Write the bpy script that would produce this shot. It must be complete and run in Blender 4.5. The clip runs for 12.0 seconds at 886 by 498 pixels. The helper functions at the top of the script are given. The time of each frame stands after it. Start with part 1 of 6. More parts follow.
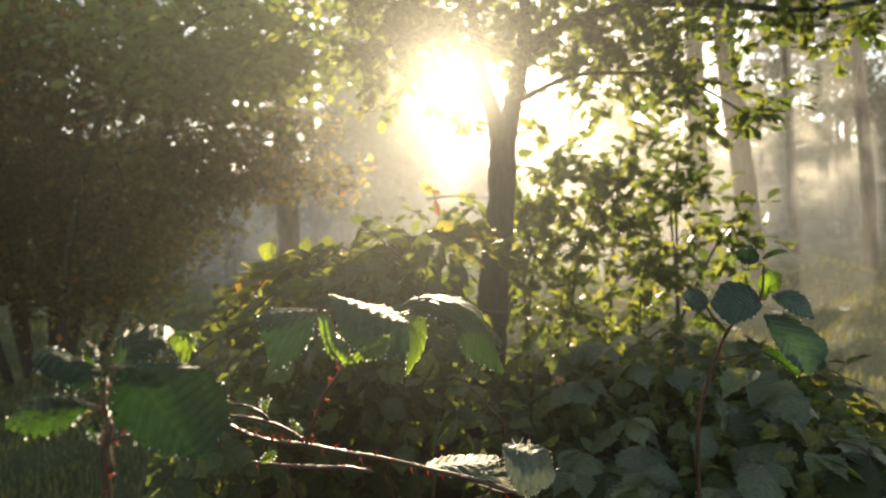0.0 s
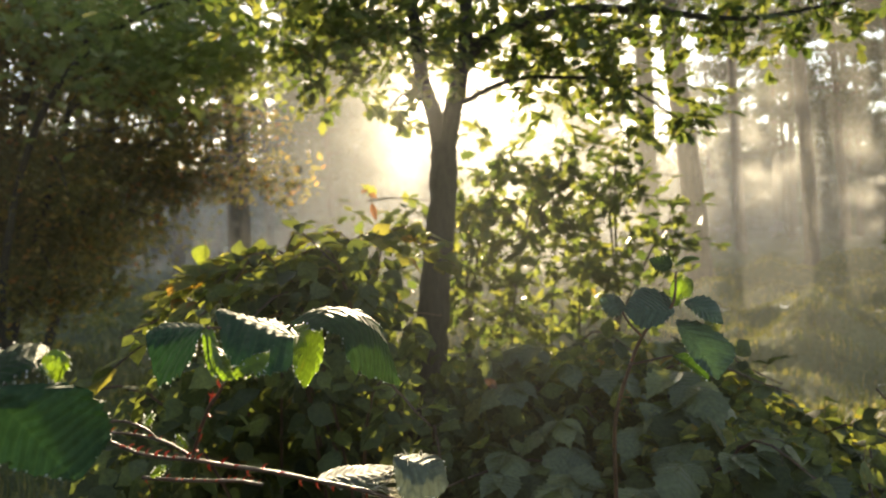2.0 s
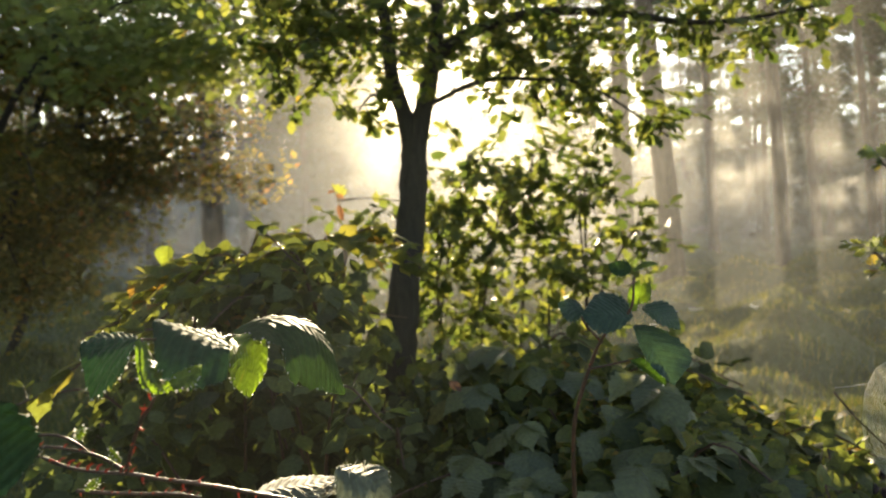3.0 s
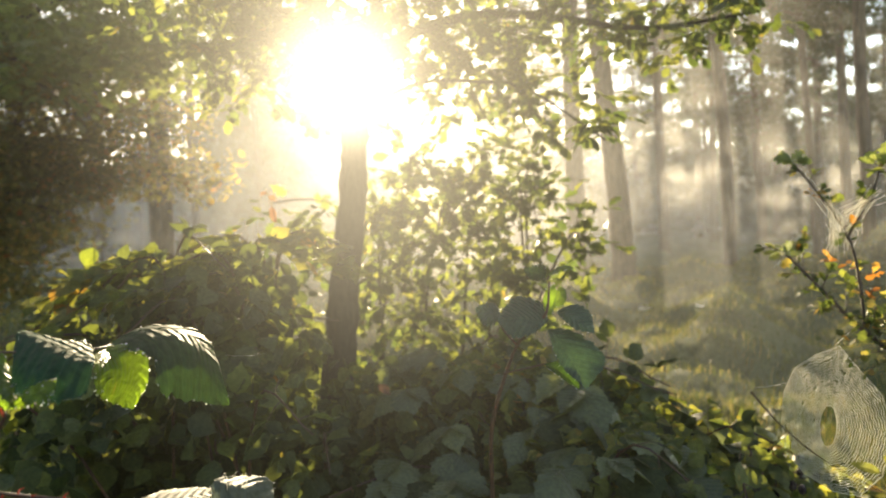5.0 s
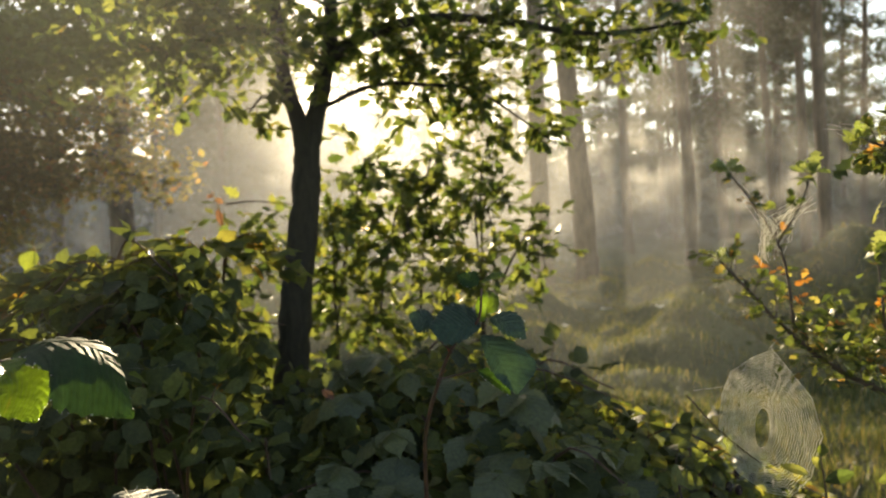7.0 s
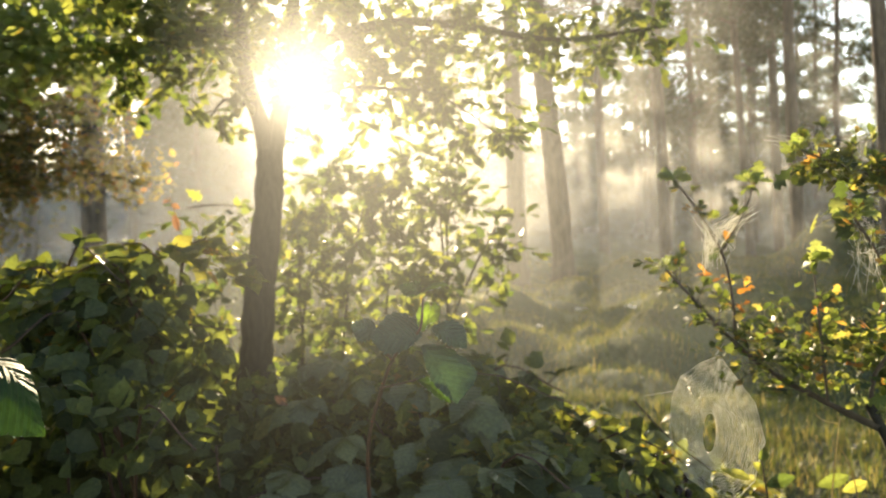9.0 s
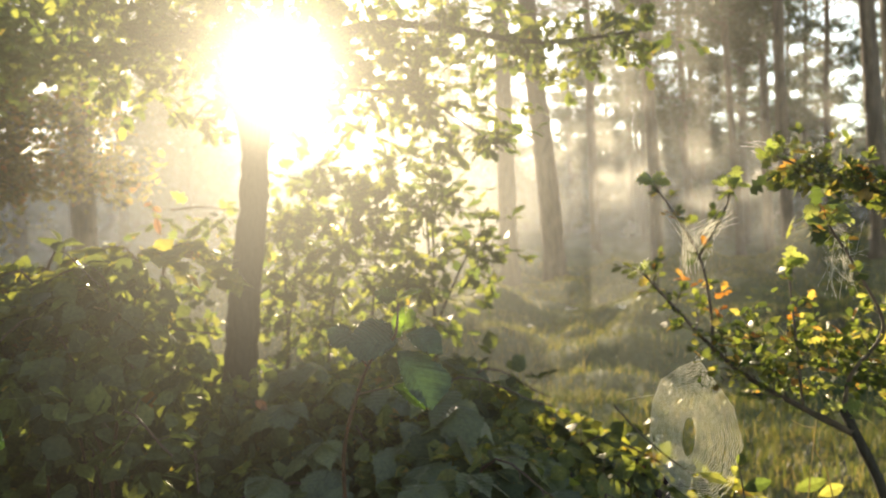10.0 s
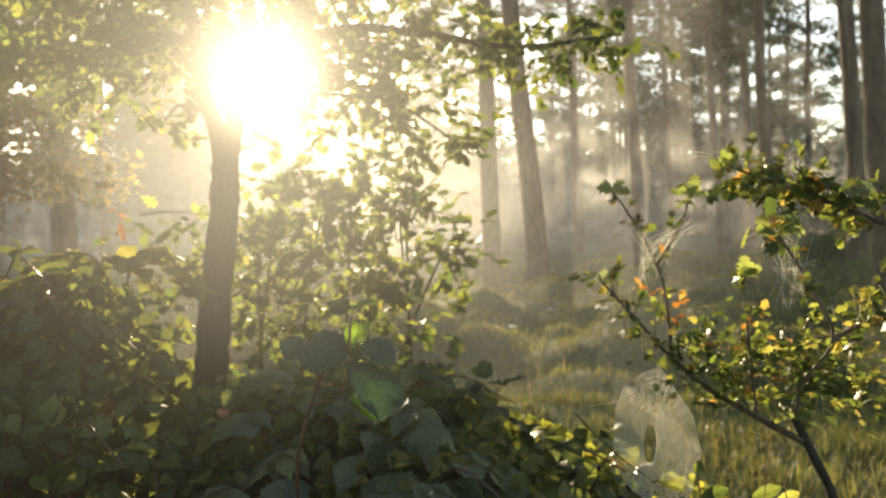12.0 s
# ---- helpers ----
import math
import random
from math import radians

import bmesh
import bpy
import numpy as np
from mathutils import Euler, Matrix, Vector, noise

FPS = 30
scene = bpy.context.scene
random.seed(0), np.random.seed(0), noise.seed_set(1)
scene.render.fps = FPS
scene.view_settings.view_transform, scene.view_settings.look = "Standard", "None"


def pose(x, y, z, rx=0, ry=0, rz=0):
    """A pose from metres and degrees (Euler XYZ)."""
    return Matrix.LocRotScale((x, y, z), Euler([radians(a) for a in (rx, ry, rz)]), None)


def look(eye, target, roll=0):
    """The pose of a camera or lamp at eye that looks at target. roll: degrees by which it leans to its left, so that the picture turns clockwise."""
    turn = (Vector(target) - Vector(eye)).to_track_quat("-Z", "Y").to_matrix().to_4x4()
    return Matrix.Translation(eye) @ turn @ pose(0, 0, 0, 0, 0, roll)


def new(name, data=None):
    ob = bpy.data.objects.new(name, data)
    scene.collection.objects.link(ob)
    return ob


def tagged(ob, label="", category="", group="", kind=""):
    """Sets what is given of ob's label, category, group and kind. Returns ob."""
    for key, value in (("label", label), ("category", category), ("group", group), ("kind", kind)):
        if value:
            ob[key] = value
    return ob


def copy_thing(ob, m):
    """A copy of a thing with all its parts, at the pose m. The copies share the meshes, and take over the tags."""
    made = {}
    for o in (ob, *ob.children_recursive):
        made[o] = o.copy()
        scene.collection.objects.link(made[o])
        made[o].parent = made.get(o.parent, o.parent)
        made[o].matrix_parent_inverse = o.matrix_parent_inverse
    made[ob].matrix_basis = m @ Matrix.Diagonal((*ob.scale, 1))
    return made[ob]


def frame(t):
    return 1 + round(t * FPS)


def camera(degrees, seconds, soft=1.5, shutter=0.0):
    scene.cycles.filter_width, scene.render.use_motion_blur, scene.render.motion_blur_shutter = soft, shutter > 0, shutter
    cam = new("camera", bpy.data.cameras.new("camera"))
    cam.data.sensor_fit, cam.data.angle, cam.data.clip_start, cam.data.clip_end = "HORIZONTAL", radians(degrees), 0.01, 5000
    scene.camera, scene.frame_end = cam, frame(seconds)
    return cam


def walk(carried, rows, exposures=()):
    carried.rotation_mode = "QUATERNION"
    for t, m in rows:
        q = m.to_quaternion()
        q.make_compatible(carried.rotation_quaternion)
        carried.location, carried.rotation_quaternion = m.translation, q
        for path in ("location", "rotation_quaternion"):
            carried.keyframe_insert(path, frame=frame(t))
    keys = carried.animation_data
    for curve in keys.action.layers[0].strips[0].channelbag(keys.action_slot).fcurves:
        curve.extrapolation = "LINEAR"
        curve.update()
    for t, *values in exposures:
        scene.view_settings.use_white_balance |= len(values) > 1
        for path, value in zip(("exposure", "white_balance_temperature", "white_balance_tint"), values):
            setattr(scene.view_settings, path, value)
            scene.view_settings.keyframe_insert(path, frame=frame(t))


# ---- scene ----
cam = camera(58.9, 12.0, soft=1.8)
cam.data.dof.use_dof, cam.data.dof.focus_distance, cam.data.dof.aperture_fstop = True, 0.52, 12.5
PATH = [
    (0, (0.059, 0.13, 0.939), (-0.164, 2.117, 0.909), -2.7),
    (0.5, (0.068, 0.129, 0.94), (-0.126, 2.119, 0.907), -2.7),
    (1, (0.076, 0.128, 0.942), (-0.09, 2.12, 0.907), -2.7),
    (1.5, (0.083, 0.128, 0.944), (-0.054, 2.123, 0.905), -2.5),
    (2, (0.092, 0.126, 0.946), (-0.017, 2.123, 0.906), -2.6),
    (2.5, (0.1, 0.127, 0.949), (0.021, 2.125, 0.904), -2.4),
    (3, (0.109, 0.13, 0.951), (0.059, 2.128, 0.904), -2.3),
    (3.2, (0.117, 0.125, 0.956), (0.07, 2.123, 0.896), -2.0),
    (5, (0.147, 0.132, 0.954), (0.209, 2.131, 0.902), -2.2),
    (5.5, (0.155, 0.132, 0.956), (0.242, 2.13, 0.902), -2.1),
    (6, (0.163, 0.131, 0.958), (0.273, 2.127, 0.902), -2.0),
    (6.5, (0.171, 0.129, 0.959), (0.3, 2.124, 0.903), -2.0),
    (7, (0.18, 0.127, 0.96), (0.325, 2.121, 0.904), -2.0),
    (7.2, (0.18, 0.126, 0.966), (0.339, 2.119, 0.896), -1.7),
    (8.8, (0.214, 0.119, 0.966), (0.406, 2.109, 0.91), -1.9),
    (9, (0.216, 0.119, 0.969), (0.415, 2.108, 0.91), -1.9),
    (9.5, (0.223, 0.117, 0.972), (0.432, 2.106, 0.911), -1.9),
    (10, (0.233, 0.118, 0.975), (0.451, 2.105, 0.914), -1.9),
    (10.5, (0.24, 0.118, 0.978), (0.47, 2.103, 0.916), -2.0),
    (11, (0.25, 0.118, 0.98), (0.487, 2.102, 0.917), -1.9),
    (11.5, (0.258, 0.118, 0.982), (0.504, 2.102, 0.92), -1.9),
    (12, (0.265, 0.116, 0.985), (0.52, 2.099, 0.922), -1.9),
]
walk(cam, [(t, look(eye, target, roll)) for t, eye, target, roll in PATH],
     exposures=[(t, e, 8700, 9) for t, e in ((0.0, 1.96), (1.2, 2.13), (2.6, 2.04), (5.0, 2.15), (5.5, 1.86), (7.0, 1.68), (9.5, 2.31), (10.0, 2.15), (10.5, 1.8), (11.0, 1.42), (11.5, 1.7), (12.0, 1.84))])


# ---------------------------------------------------------------- light
world = bpy.data.worlds.new("world")
scene.world = world
world.use_nodes = True
SUN_EL, SUN_AZ = 9.85, -4.6
sky = world.node_tree.nodes.new("ShaderNodeTexSky")
sky.sky_type, sky.sun_disc = "NISHITA", False
sky.sun_elevation, sky.sun_rotation = radians(SUN_EL), radians(SUN_AZ)
sky.dust_density, sky.air_density = 0.3, 0.7
back = world.node_tree.nodes["Background"]
back.inputs["Strength"].default_value = 0.14
world.node_tree.links.new(sky.outputs[0], back.inputs["Color"])
sun = new("sun", bpy.data.lights.new("sun", "SUN"))
sun.data.energy, sun.data.angle, sun.data.color = 5.0, radians(0.6), (1.0, 0.92, 0.76)
sd = Vector((math.sin(radians(SUN_AZ)) * math.cos(radians(SUN_EL)), math.cos(radians(SUN_AZ)) * math.cos(radians(SUN_EL)), math.sin(radians(SUN_EL))))
sun.matrix_world = look(sd * 90, (0, 0, 0))


# ---------------------------------------------------------------- materials
def nodes_of(name):
    m = bpy.data.materials.new(name)
    m.use_nodes = True
    nt = m.node_tree
    return m, nt, nt.nodes["Principled BSDF"], nt.nodes["Material Output"]


def add(nt, kind, **sets):
    n = nt.nodes.new(kind)
    for key, value in sets.items():
        n.inputs[key.replace("_", " ")].default_value = value
    return n


def ramp(nt, fac, stops):
    n = nt.nodes.new("ShaderNodeValToRGB")
    e = n.color_ramp.elements
    while len(e) < len(stops):
        e.new(0.5)
    for i, (p, c) in enumerate(stops):
        e[i].position, e[i].color = p, (*c, 1)
    nt.links.new(fac, n.inputs[0])
    return n.outputs[0]


def math_node(nt, op, a, b):
    n = nt.nodes.new("ShaderNodeMath")
    n.operation = op
    for i, v in enumerate((a, b)):
        if isinstance(v, (int, float)):
            n.inputs[i].default_value = v
        else:
            nt.links.new(v, n.inputs[i])
    return n.outputs[0]


def chance(nt):
    """A number from 0 to 1 for every leaf, joined or single."""
    a, b = nt.nodes.new("ShaderNodeObjectInfo"), nt.nodes.new("ShaderNodeNewGeometry")
    s = math_node(nt, "ADD", a.outputs["Random"], b.outputs["Random Per Island"])
    return math_node(nt, "FRACT", s, 0.0)


def bump(nt, bsdf, height, strength, distance):
    b = add(nt, "ShaderNodeBump", Strength=strength, Distance=distance)
    nt.links.new(height, b.inputs["Height"])
    nt.links.new(b.outputs[0], bsdf.inputs["Normal"])


def leaf_material(name, stops, glow, share=0.45, rough=0.42, blotch=(0.25, 0.17, 0.05), spots=0.72, veins=0.0, gloss=0.5):
    m, nt, bsdf, out = nodes_of(name)
    bsdf.inputs["Specular IOR Level"].default_value = gloss
    col = ramp(nt, chance(nt), stops)
    co = nt.nodes.new("ShaderNodeTexCoord")
    n1 = add(nt, "ShaderNodeTexNoise", Scale=34.0, Detail=3.0)
    n2 = add(nt, "ShaderNodeTexNoise", Scale=210.0, Detail=2.0)
    for n in (n1, n2):
        nt.links.new(co.outputs["Object"], n.inputs["Vector"])
    mix = nt.nodes.new("ShaderNodeMixRGB")
    mix.blend_type = "MIX"
    nt.links.new(ramp(nt, n1.outputs[0], [(spots - 0.06, (0, 0, 0)), (spots + 0.02, (1, 1, 1))]), mix.inputs[0])
    nt.links.new(col, mix.inputs[1])
    mix.inputs[2].default_value = (*blotch, 1)
    var = nt.nodes.new("ShaderNodeMixRGB")
    var.blend_type = "MULTIPLY"
    var.inputs[0].default_value = 0.6
    nt.links.new(mix.outputs[0], var.inputs[1])
    nt.links.new(ramp(nt, n2.outputs[0], [(0.3, (0.6, 0.6, 0.6)), (0.7, (1.25, 1.25, 1.25))]), var.inputs[2])
    height = n2.outputs[0]
    if veins:
        # midrib and side veins, in the leaf's own axes
        sp = nt.nodes.new("ShaderNodeSeparateXYZ")
        nt.links.new(co.outputs["Object"], sp.inputs[0])
        ax_ = math_node(nt, "ABSOLUTE", sp.outputs[0], 0.0)
        run = math_node(nt, "MULTIPLY", math_node(nt, "SUBTRACT", sp.outputs[1], math_node(nt, "MULTIPLY", ax_, 0.7)), 1 / veins)
        side = math_node(nt, "ABSOLUTE", math_node(nt, "SUBTRACT", math_node(nt, "FRACT", run, 0.0), 0.5), 0.0)
        line = math_node(nt, "MAXIMUM", math_node(nt, "LESS_THAN", side, 0.07), math_node(nt, "LESS_THAN", ax_, 0.0006))
        pale = nt.nodes.new("ShaderNodeMixRGB")
        pale.blend_type = "ADD"
        nt.links.new(math_node(nt, "MULTIPLY", line, 0.13), pale.inputs[0])
        nt.links.new(var.outputs[0], pale.inputs[1])
        pale.inputs[2].default_value = (0.06, 0.09, 0.04, 1)
        var = pale
        height = math_node(nt, "ADD", math_node(nt, "MULTIPLY", side, 1.6), math_node(nt, "MULTIPLY", height, 0.5))
    nt.links.new(var.outputs[0], bsdf.inputs["Base Color"])
    bsdf.inputs["Roughness"].default_value = rough
    bump(nt, bsdf, height, 0.6, 0.0014)
    tr = nt.nodes.new("ShaderNodeBsdfTranslucent")
    tint = nt.nodes.new("ShaderNodeMixRGB")
    tint.blend_type = "MULTIPLY"
    tint.inputs[0].default_value = 1.0
    nt.links.new(var.outputs[0], tint.inputs[1])
    tint.inputs[2].default_value = (*glow, 1)
    nt.links.new(tint.outputs[0], tr.inputs["Color"])
    mx = nt.nodes.new("ShaderNodeMixShader")
    mx.inputs[0].default_value = share
    nt.links.new(bsdf.outputs[0], mx.inputs[1])
    nt.links.new(tr.outputs[0], mx.inputs[2])
    nt.links.new(mx.outputs[0], out.inputs["Surface"])
    return m


def bark_material(name, dark, light, scale=(30, 30, 6), rough=0.85, depth=0.01):
    m, nt, bsdf, out = nodes_of(name)
    co = nt.nodes.new("ShaderNodeTexCoord")
    mp = nt.nodes.new("ShaderNodeMapping")
    mp.inputs["Scale"].default_value = scale
    nt.links.new(co.outputs["Object"], mp.inputs[0])
    a = add(nt, "ShaderNodeTexNoise", Scale=1.0, Detail=6.0, Roughness=0.65)
    b = add(nt, "ShaderNodeTexNoise", Scale=0.13, Detail=3.0)
    for n in (a, b):
        nt.links.new(mp.outputs[0], n.inputs["Vector"])
    s = math_node(nt, "ADD", math_node(nt, "MULTIPLY", a.outputs[0], 0.7), math_node(nt, "MULTIPLY", b.outputs[0], 0.3))
    nt.links.new(ramp(nt, s, [(0.35, dark), (0.65, light)]), bsdf.inputs["Base Color"])
    bsdf.inputs["Roughness"].default_value = rough
    bump(nt, bsdf, a.outputs[0], 0.9, depth)
    return m


M_BRAMBLE = leaf_material("bramble_leaf", [(0.0, (0.036, 0.046, 0.024)), (0.5, (0.07, 0.084, 0.04)), (0.9, (0.12, 0.135, 0.056)), (0.992, (0.12, 0.13, 0.05)), (1.0, (0.2, 0.1, 0.03))], (2.3, 2.35, 1.0), 0.42, 0.46, gloss=0.2)
M_BRAMBLE_VEINED = leaf_material("veined_bramble_leaf", [(0.0, (0.066, 0.082, 0.046)), (0.6, (0.105, 0.12, 0.062)), (1.0, (0.16, 0.17, 0.08))], (2.6, 2.6, 0.9), 0.36, 0.38, veins=0.0075, gloss=0.55)
# front leaves, shaded, half lit and lit: the light is set in their colours
M_HERO = leaf_material("shaded_bramble_leaf", [(0.0, (0.016, 0.04, 0.024)), (1.0, (0.026, 0.06, 0.034))], (1.6, 2.2, 0.6), 0.12, 0.62, spots=0.74, veins=0.0065, gloss=0.04)
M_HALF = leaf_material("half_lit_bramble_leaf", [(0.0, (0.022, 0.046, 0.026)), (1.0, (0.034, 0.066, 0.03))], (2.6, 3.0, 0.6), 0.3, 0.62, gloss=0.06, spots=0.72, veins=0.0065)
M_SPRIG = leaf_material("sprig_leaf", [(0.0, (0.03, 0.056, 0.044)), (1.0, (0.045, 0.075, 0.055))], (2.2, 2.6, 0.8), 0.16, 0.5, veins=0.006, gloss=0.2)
M_BRIGHT = leaf_material("lit_bramble_leaf", [(0.0, (0.07, 0.12, 0.035)), (1.0, (0.1, 0.15, 0.04))], (2.6, 2.7, 0.7), 0.6, 0.4, spots=0.7, veins=0.0065)
# brighter copy of the bramble leaf, with sunlight put into its colour
M_YOUNG_LIT = leaf_material("lit_young_bramble_leaf", [(0.0, (0.07, 0.09, 0.03)), (0.5, (0.12, 0.135, 0.045)), (0.97, (0.19, 0.18, 0.07)), (1.0, (0.26, 0.14, 0.05))], (2.4, 2.25, 0.9), 0.55, 0.55, gloss=0.3)
M_OAK = leaf_material("oak_leaf", [(0.0, (0.035, 0.06, 0.02)), (0.6, (0.075, 0.1, 0.036)), (1.0, (0.14, 0.155, 0.055))], (2.5, 2.3, 1.25), 0.58, 0.5)
M_SAPLING = leaf_material("sapling_leaf", [(0.0, (0.035, 0.055, 0.022)), (0.6, (0.09, 0.115, 0.036)), (0.85, (0.19, 0.2, 0.075)), (0.94, (0.25, 0.2, 0.08)), (1.0, (0.32, 0.13, 0.04))], (2.0, 1.9, 1.0), 0.6, 0.45)
M_BROWN = leaf_material("dull_leaf", [(0.0, (0.085, 0.085, 0.034)), (0.8, (0.15, 0.138, 0.055)), (1.0, (0.25, 0.17, 0.06))], (2.4, 2.15, 0.9), 0.58, 0.8)
M_NEEDLE = leaf_material("pine_needle", [(0.0, (0.03, 0.05, 0.025)), (1.0, (0.06, 0.085, 0.035))], (1.4, 1.4, 0.8), 0.25, 0.6)
M_GRASS = leaf_material("grass_blade", [(0.0, (0.05, 0.07, 0.024)), (0.65, (0.1, 0.115, 0.04)), (1.0, (0.28, 0.23, 0.12))], (2.0, 1.85, 1.0), 0.55, 0.5)
M_DEAD = leaf_material("dry_leaf", [(0.0, (0.12, 0.125, 0.1)), (1.0, (0.19, 0.19, 0.15))], (1.6, 1.6, 1.2), 0.3, 0.65, veins=0.005, gloss=0.15)
M_WITHERED = leaf_material("withered_bramble_leaf", [(0.0, (0.07, 0.085, 0.07)), (1.0, (0.12, 0.135, 0.11))], (1.6, 1.6, 1.2), 0.25, 0.6, veins=0.005, gloss=0.1)
M_BARK = bark_material("oak_bark", (0.012, 0.01, 0.007), (0.045, 0.037, 0.027), (90, 90, 26), depth=0.006)
M_PINE = bark_material("pine_bark", (0.035, 0.025, 0.018), (0.13, 0.09, 0.062), (16, 16, 4), depth=0.03)
M_CANE = bark_material("bramble_cane", (0.03, 0.014, 0.01), (0.1, 0.045, 0.025), (160, 160, 70), 0.42, 0.0012)
M_THORN = leaf_material("thorn", [(0.0, (0.3, 0.05, 0.03)), (1.0, (0.42, 0.1, 0.05))], (1.5, 1.3, 1.1), 0.5, 0.4)
M_TWIG = bark_material("oak_twig", (0.05, 0.035, 0.025), (0.13, 0.09, 0.06), (90, 90, 40), 0.7, 0.002)


def ground_material():
    m, nt, bsdf, out = nodes_of("mossy_ground")
    co = nt.nodes.new("ShaderNodeTexCoord")
    a = add(nt, "ShaderNodeTexNoise", Scale=0.55, Detail=5.0)
    b = add(nt, "ShaderNodeTexNoise", Scale=30.0, Detail=5.0)
    for n in (a, b):
        nt.links.new(co.outputs["Object"], n.inputs["Vector"])
    s = math_node(nt, "ADD", math_node(nt, "MULTIPLY", a.outputs[0], 0.65), math_node(nt, "MULTIPLY", b.outputs[0], 0.35))
    nt.links.new(ramp(nt, s, [(0.32, (0.035, 0.03, 0.016)), (0.46, (0.05, 0.065, 0.022)), (0.58, (0.085, 0.095, 0.03)), (0.7, (0.14, 0.12, 0.055))]), bsdf.inputs["Base Color"])
    bsdf.inputs["Roughness"].default_value = 0.9
    bump(nt, bsdf, b.outputs[0], 0.8, 0.04)
    return m


M_GROUND = ground_material()


def silk_material():
    m, nt, bsdf, out = nodes_of("dewy_silk")
    co = nt.nodes.new("ShaderNodeTexCoord")
    n = add(nt, "ShaderNodeTexNoise", Scale=300.0)
    nt.links.new(co.outputs["Object"], n.inputs["Vector"])
    nt.links.new(ramp(nt, n.outputs[0], [(0.3, (0.6, 0.6, 0.56)), (0.7, (0.85, 0.85, 0.8))]), bsdf.inputs["Base Color"])
    bsdf.inputs["Roughness"].default_value = 0.3
    tr = add(nt, "ShaderNodeBsdfTranslucent", Color=(0.85, 0.83, 0.75, 1))
    mx = nt.nodes.new("ShaderNodeMixShader")
    mx.inputs[0].default_value = 0.75
    nt.links.new(bsdf.outputs[0], mx.inputs[1])
    nt.links.new(tr.outputs[0], mx.inputs[2])
    nt.links.new(mx.outputs[0], out.inputs["Surface"])
    return m


M_SILK = silk_material()


def dew_material():
    m, nt, bsdf, out = nodes_of("dew")
    bsdf.inputs["Base Color"].default_value = (0.9, 0.9, 0.88, 1)
    bsdf.inputs["Transmission Weight"].default_value = 0.5
    bsdf.inputs["IOR"].default_value = 1.33
    bsdf.inputs["Roughness"].default_value = 0.35
    tr = add(nt, "ShaderNodeBsdfTranslucent", Color=(0.9, 0.9, 0.85, 1))
    mx = nt.nodes.new("ShaderNodeMixShader")
    nt.links.new(bsdf.outputs[0], mx.inputs[1])
    nt.links.new(tr.outputs[0], mx.inputs[2])
    nt.links.new(mx.outputs[0], out.inputs["Surface"])
    return m


M_DEW = dew_material()


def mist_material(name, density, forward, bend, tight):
    """See-through sheet in place of mist and glare: most light passes, some is thrown on, mainly forwards."""
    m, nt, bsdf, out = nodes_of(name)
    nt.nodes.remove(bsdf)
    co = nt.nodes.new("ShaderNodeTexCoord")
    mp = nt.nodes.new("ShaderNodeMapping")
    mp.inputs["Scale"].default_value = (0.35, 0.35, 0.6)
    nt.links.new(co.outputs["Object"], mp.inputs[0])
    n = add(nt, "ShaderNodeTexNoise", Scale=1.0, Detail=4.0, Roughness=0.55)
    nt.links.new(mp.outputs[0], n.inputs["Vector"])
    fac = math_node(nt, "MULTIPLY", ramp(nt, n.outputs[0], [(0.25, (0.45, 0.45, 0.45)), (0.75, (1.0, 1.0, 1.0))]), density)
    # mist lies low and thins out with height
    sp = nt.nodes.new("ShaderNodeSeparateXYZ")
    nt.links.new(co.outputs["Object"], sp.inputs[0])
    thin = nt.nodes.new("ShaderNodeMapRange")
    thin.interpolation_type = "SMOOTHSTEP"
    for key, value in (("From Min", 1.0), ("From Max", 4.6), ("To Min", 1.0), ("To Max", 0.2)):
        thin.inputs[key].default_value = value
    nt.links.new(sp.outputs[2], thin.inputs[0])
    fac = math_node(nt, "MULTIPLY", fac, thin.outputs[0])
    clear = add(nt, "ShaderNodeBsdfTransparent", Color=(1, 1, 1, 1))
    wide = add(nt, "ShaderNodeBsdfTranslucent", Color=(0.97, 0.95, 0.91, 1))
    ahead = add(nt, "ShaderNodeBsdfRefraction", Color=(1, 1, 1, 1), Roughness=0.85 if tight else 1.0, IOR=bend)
    # narrow lobe: the sun's glare disc, on the lens sheet only
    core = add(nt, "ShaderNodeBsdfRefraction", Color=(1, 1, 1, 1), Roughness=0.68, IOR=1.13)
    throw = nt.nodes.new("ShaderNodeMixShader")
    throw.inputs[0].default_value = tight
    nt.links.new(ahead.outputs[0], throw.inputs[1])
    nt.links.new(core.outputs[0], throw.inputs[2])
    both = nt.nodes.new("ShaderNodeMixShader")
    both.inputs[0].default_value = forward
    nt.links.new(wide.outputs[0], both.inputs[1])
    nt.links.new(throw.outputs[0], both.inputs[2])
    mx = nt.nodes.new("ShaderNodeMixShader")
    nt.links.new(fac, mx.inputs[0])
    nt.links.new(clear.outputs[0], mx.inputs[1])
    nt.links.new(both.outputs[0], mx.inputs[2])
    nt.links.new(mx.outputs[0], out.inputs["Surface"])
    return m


# ---------------------------------------------------------------- mesh tools
rng = np.random.default_rng(7)


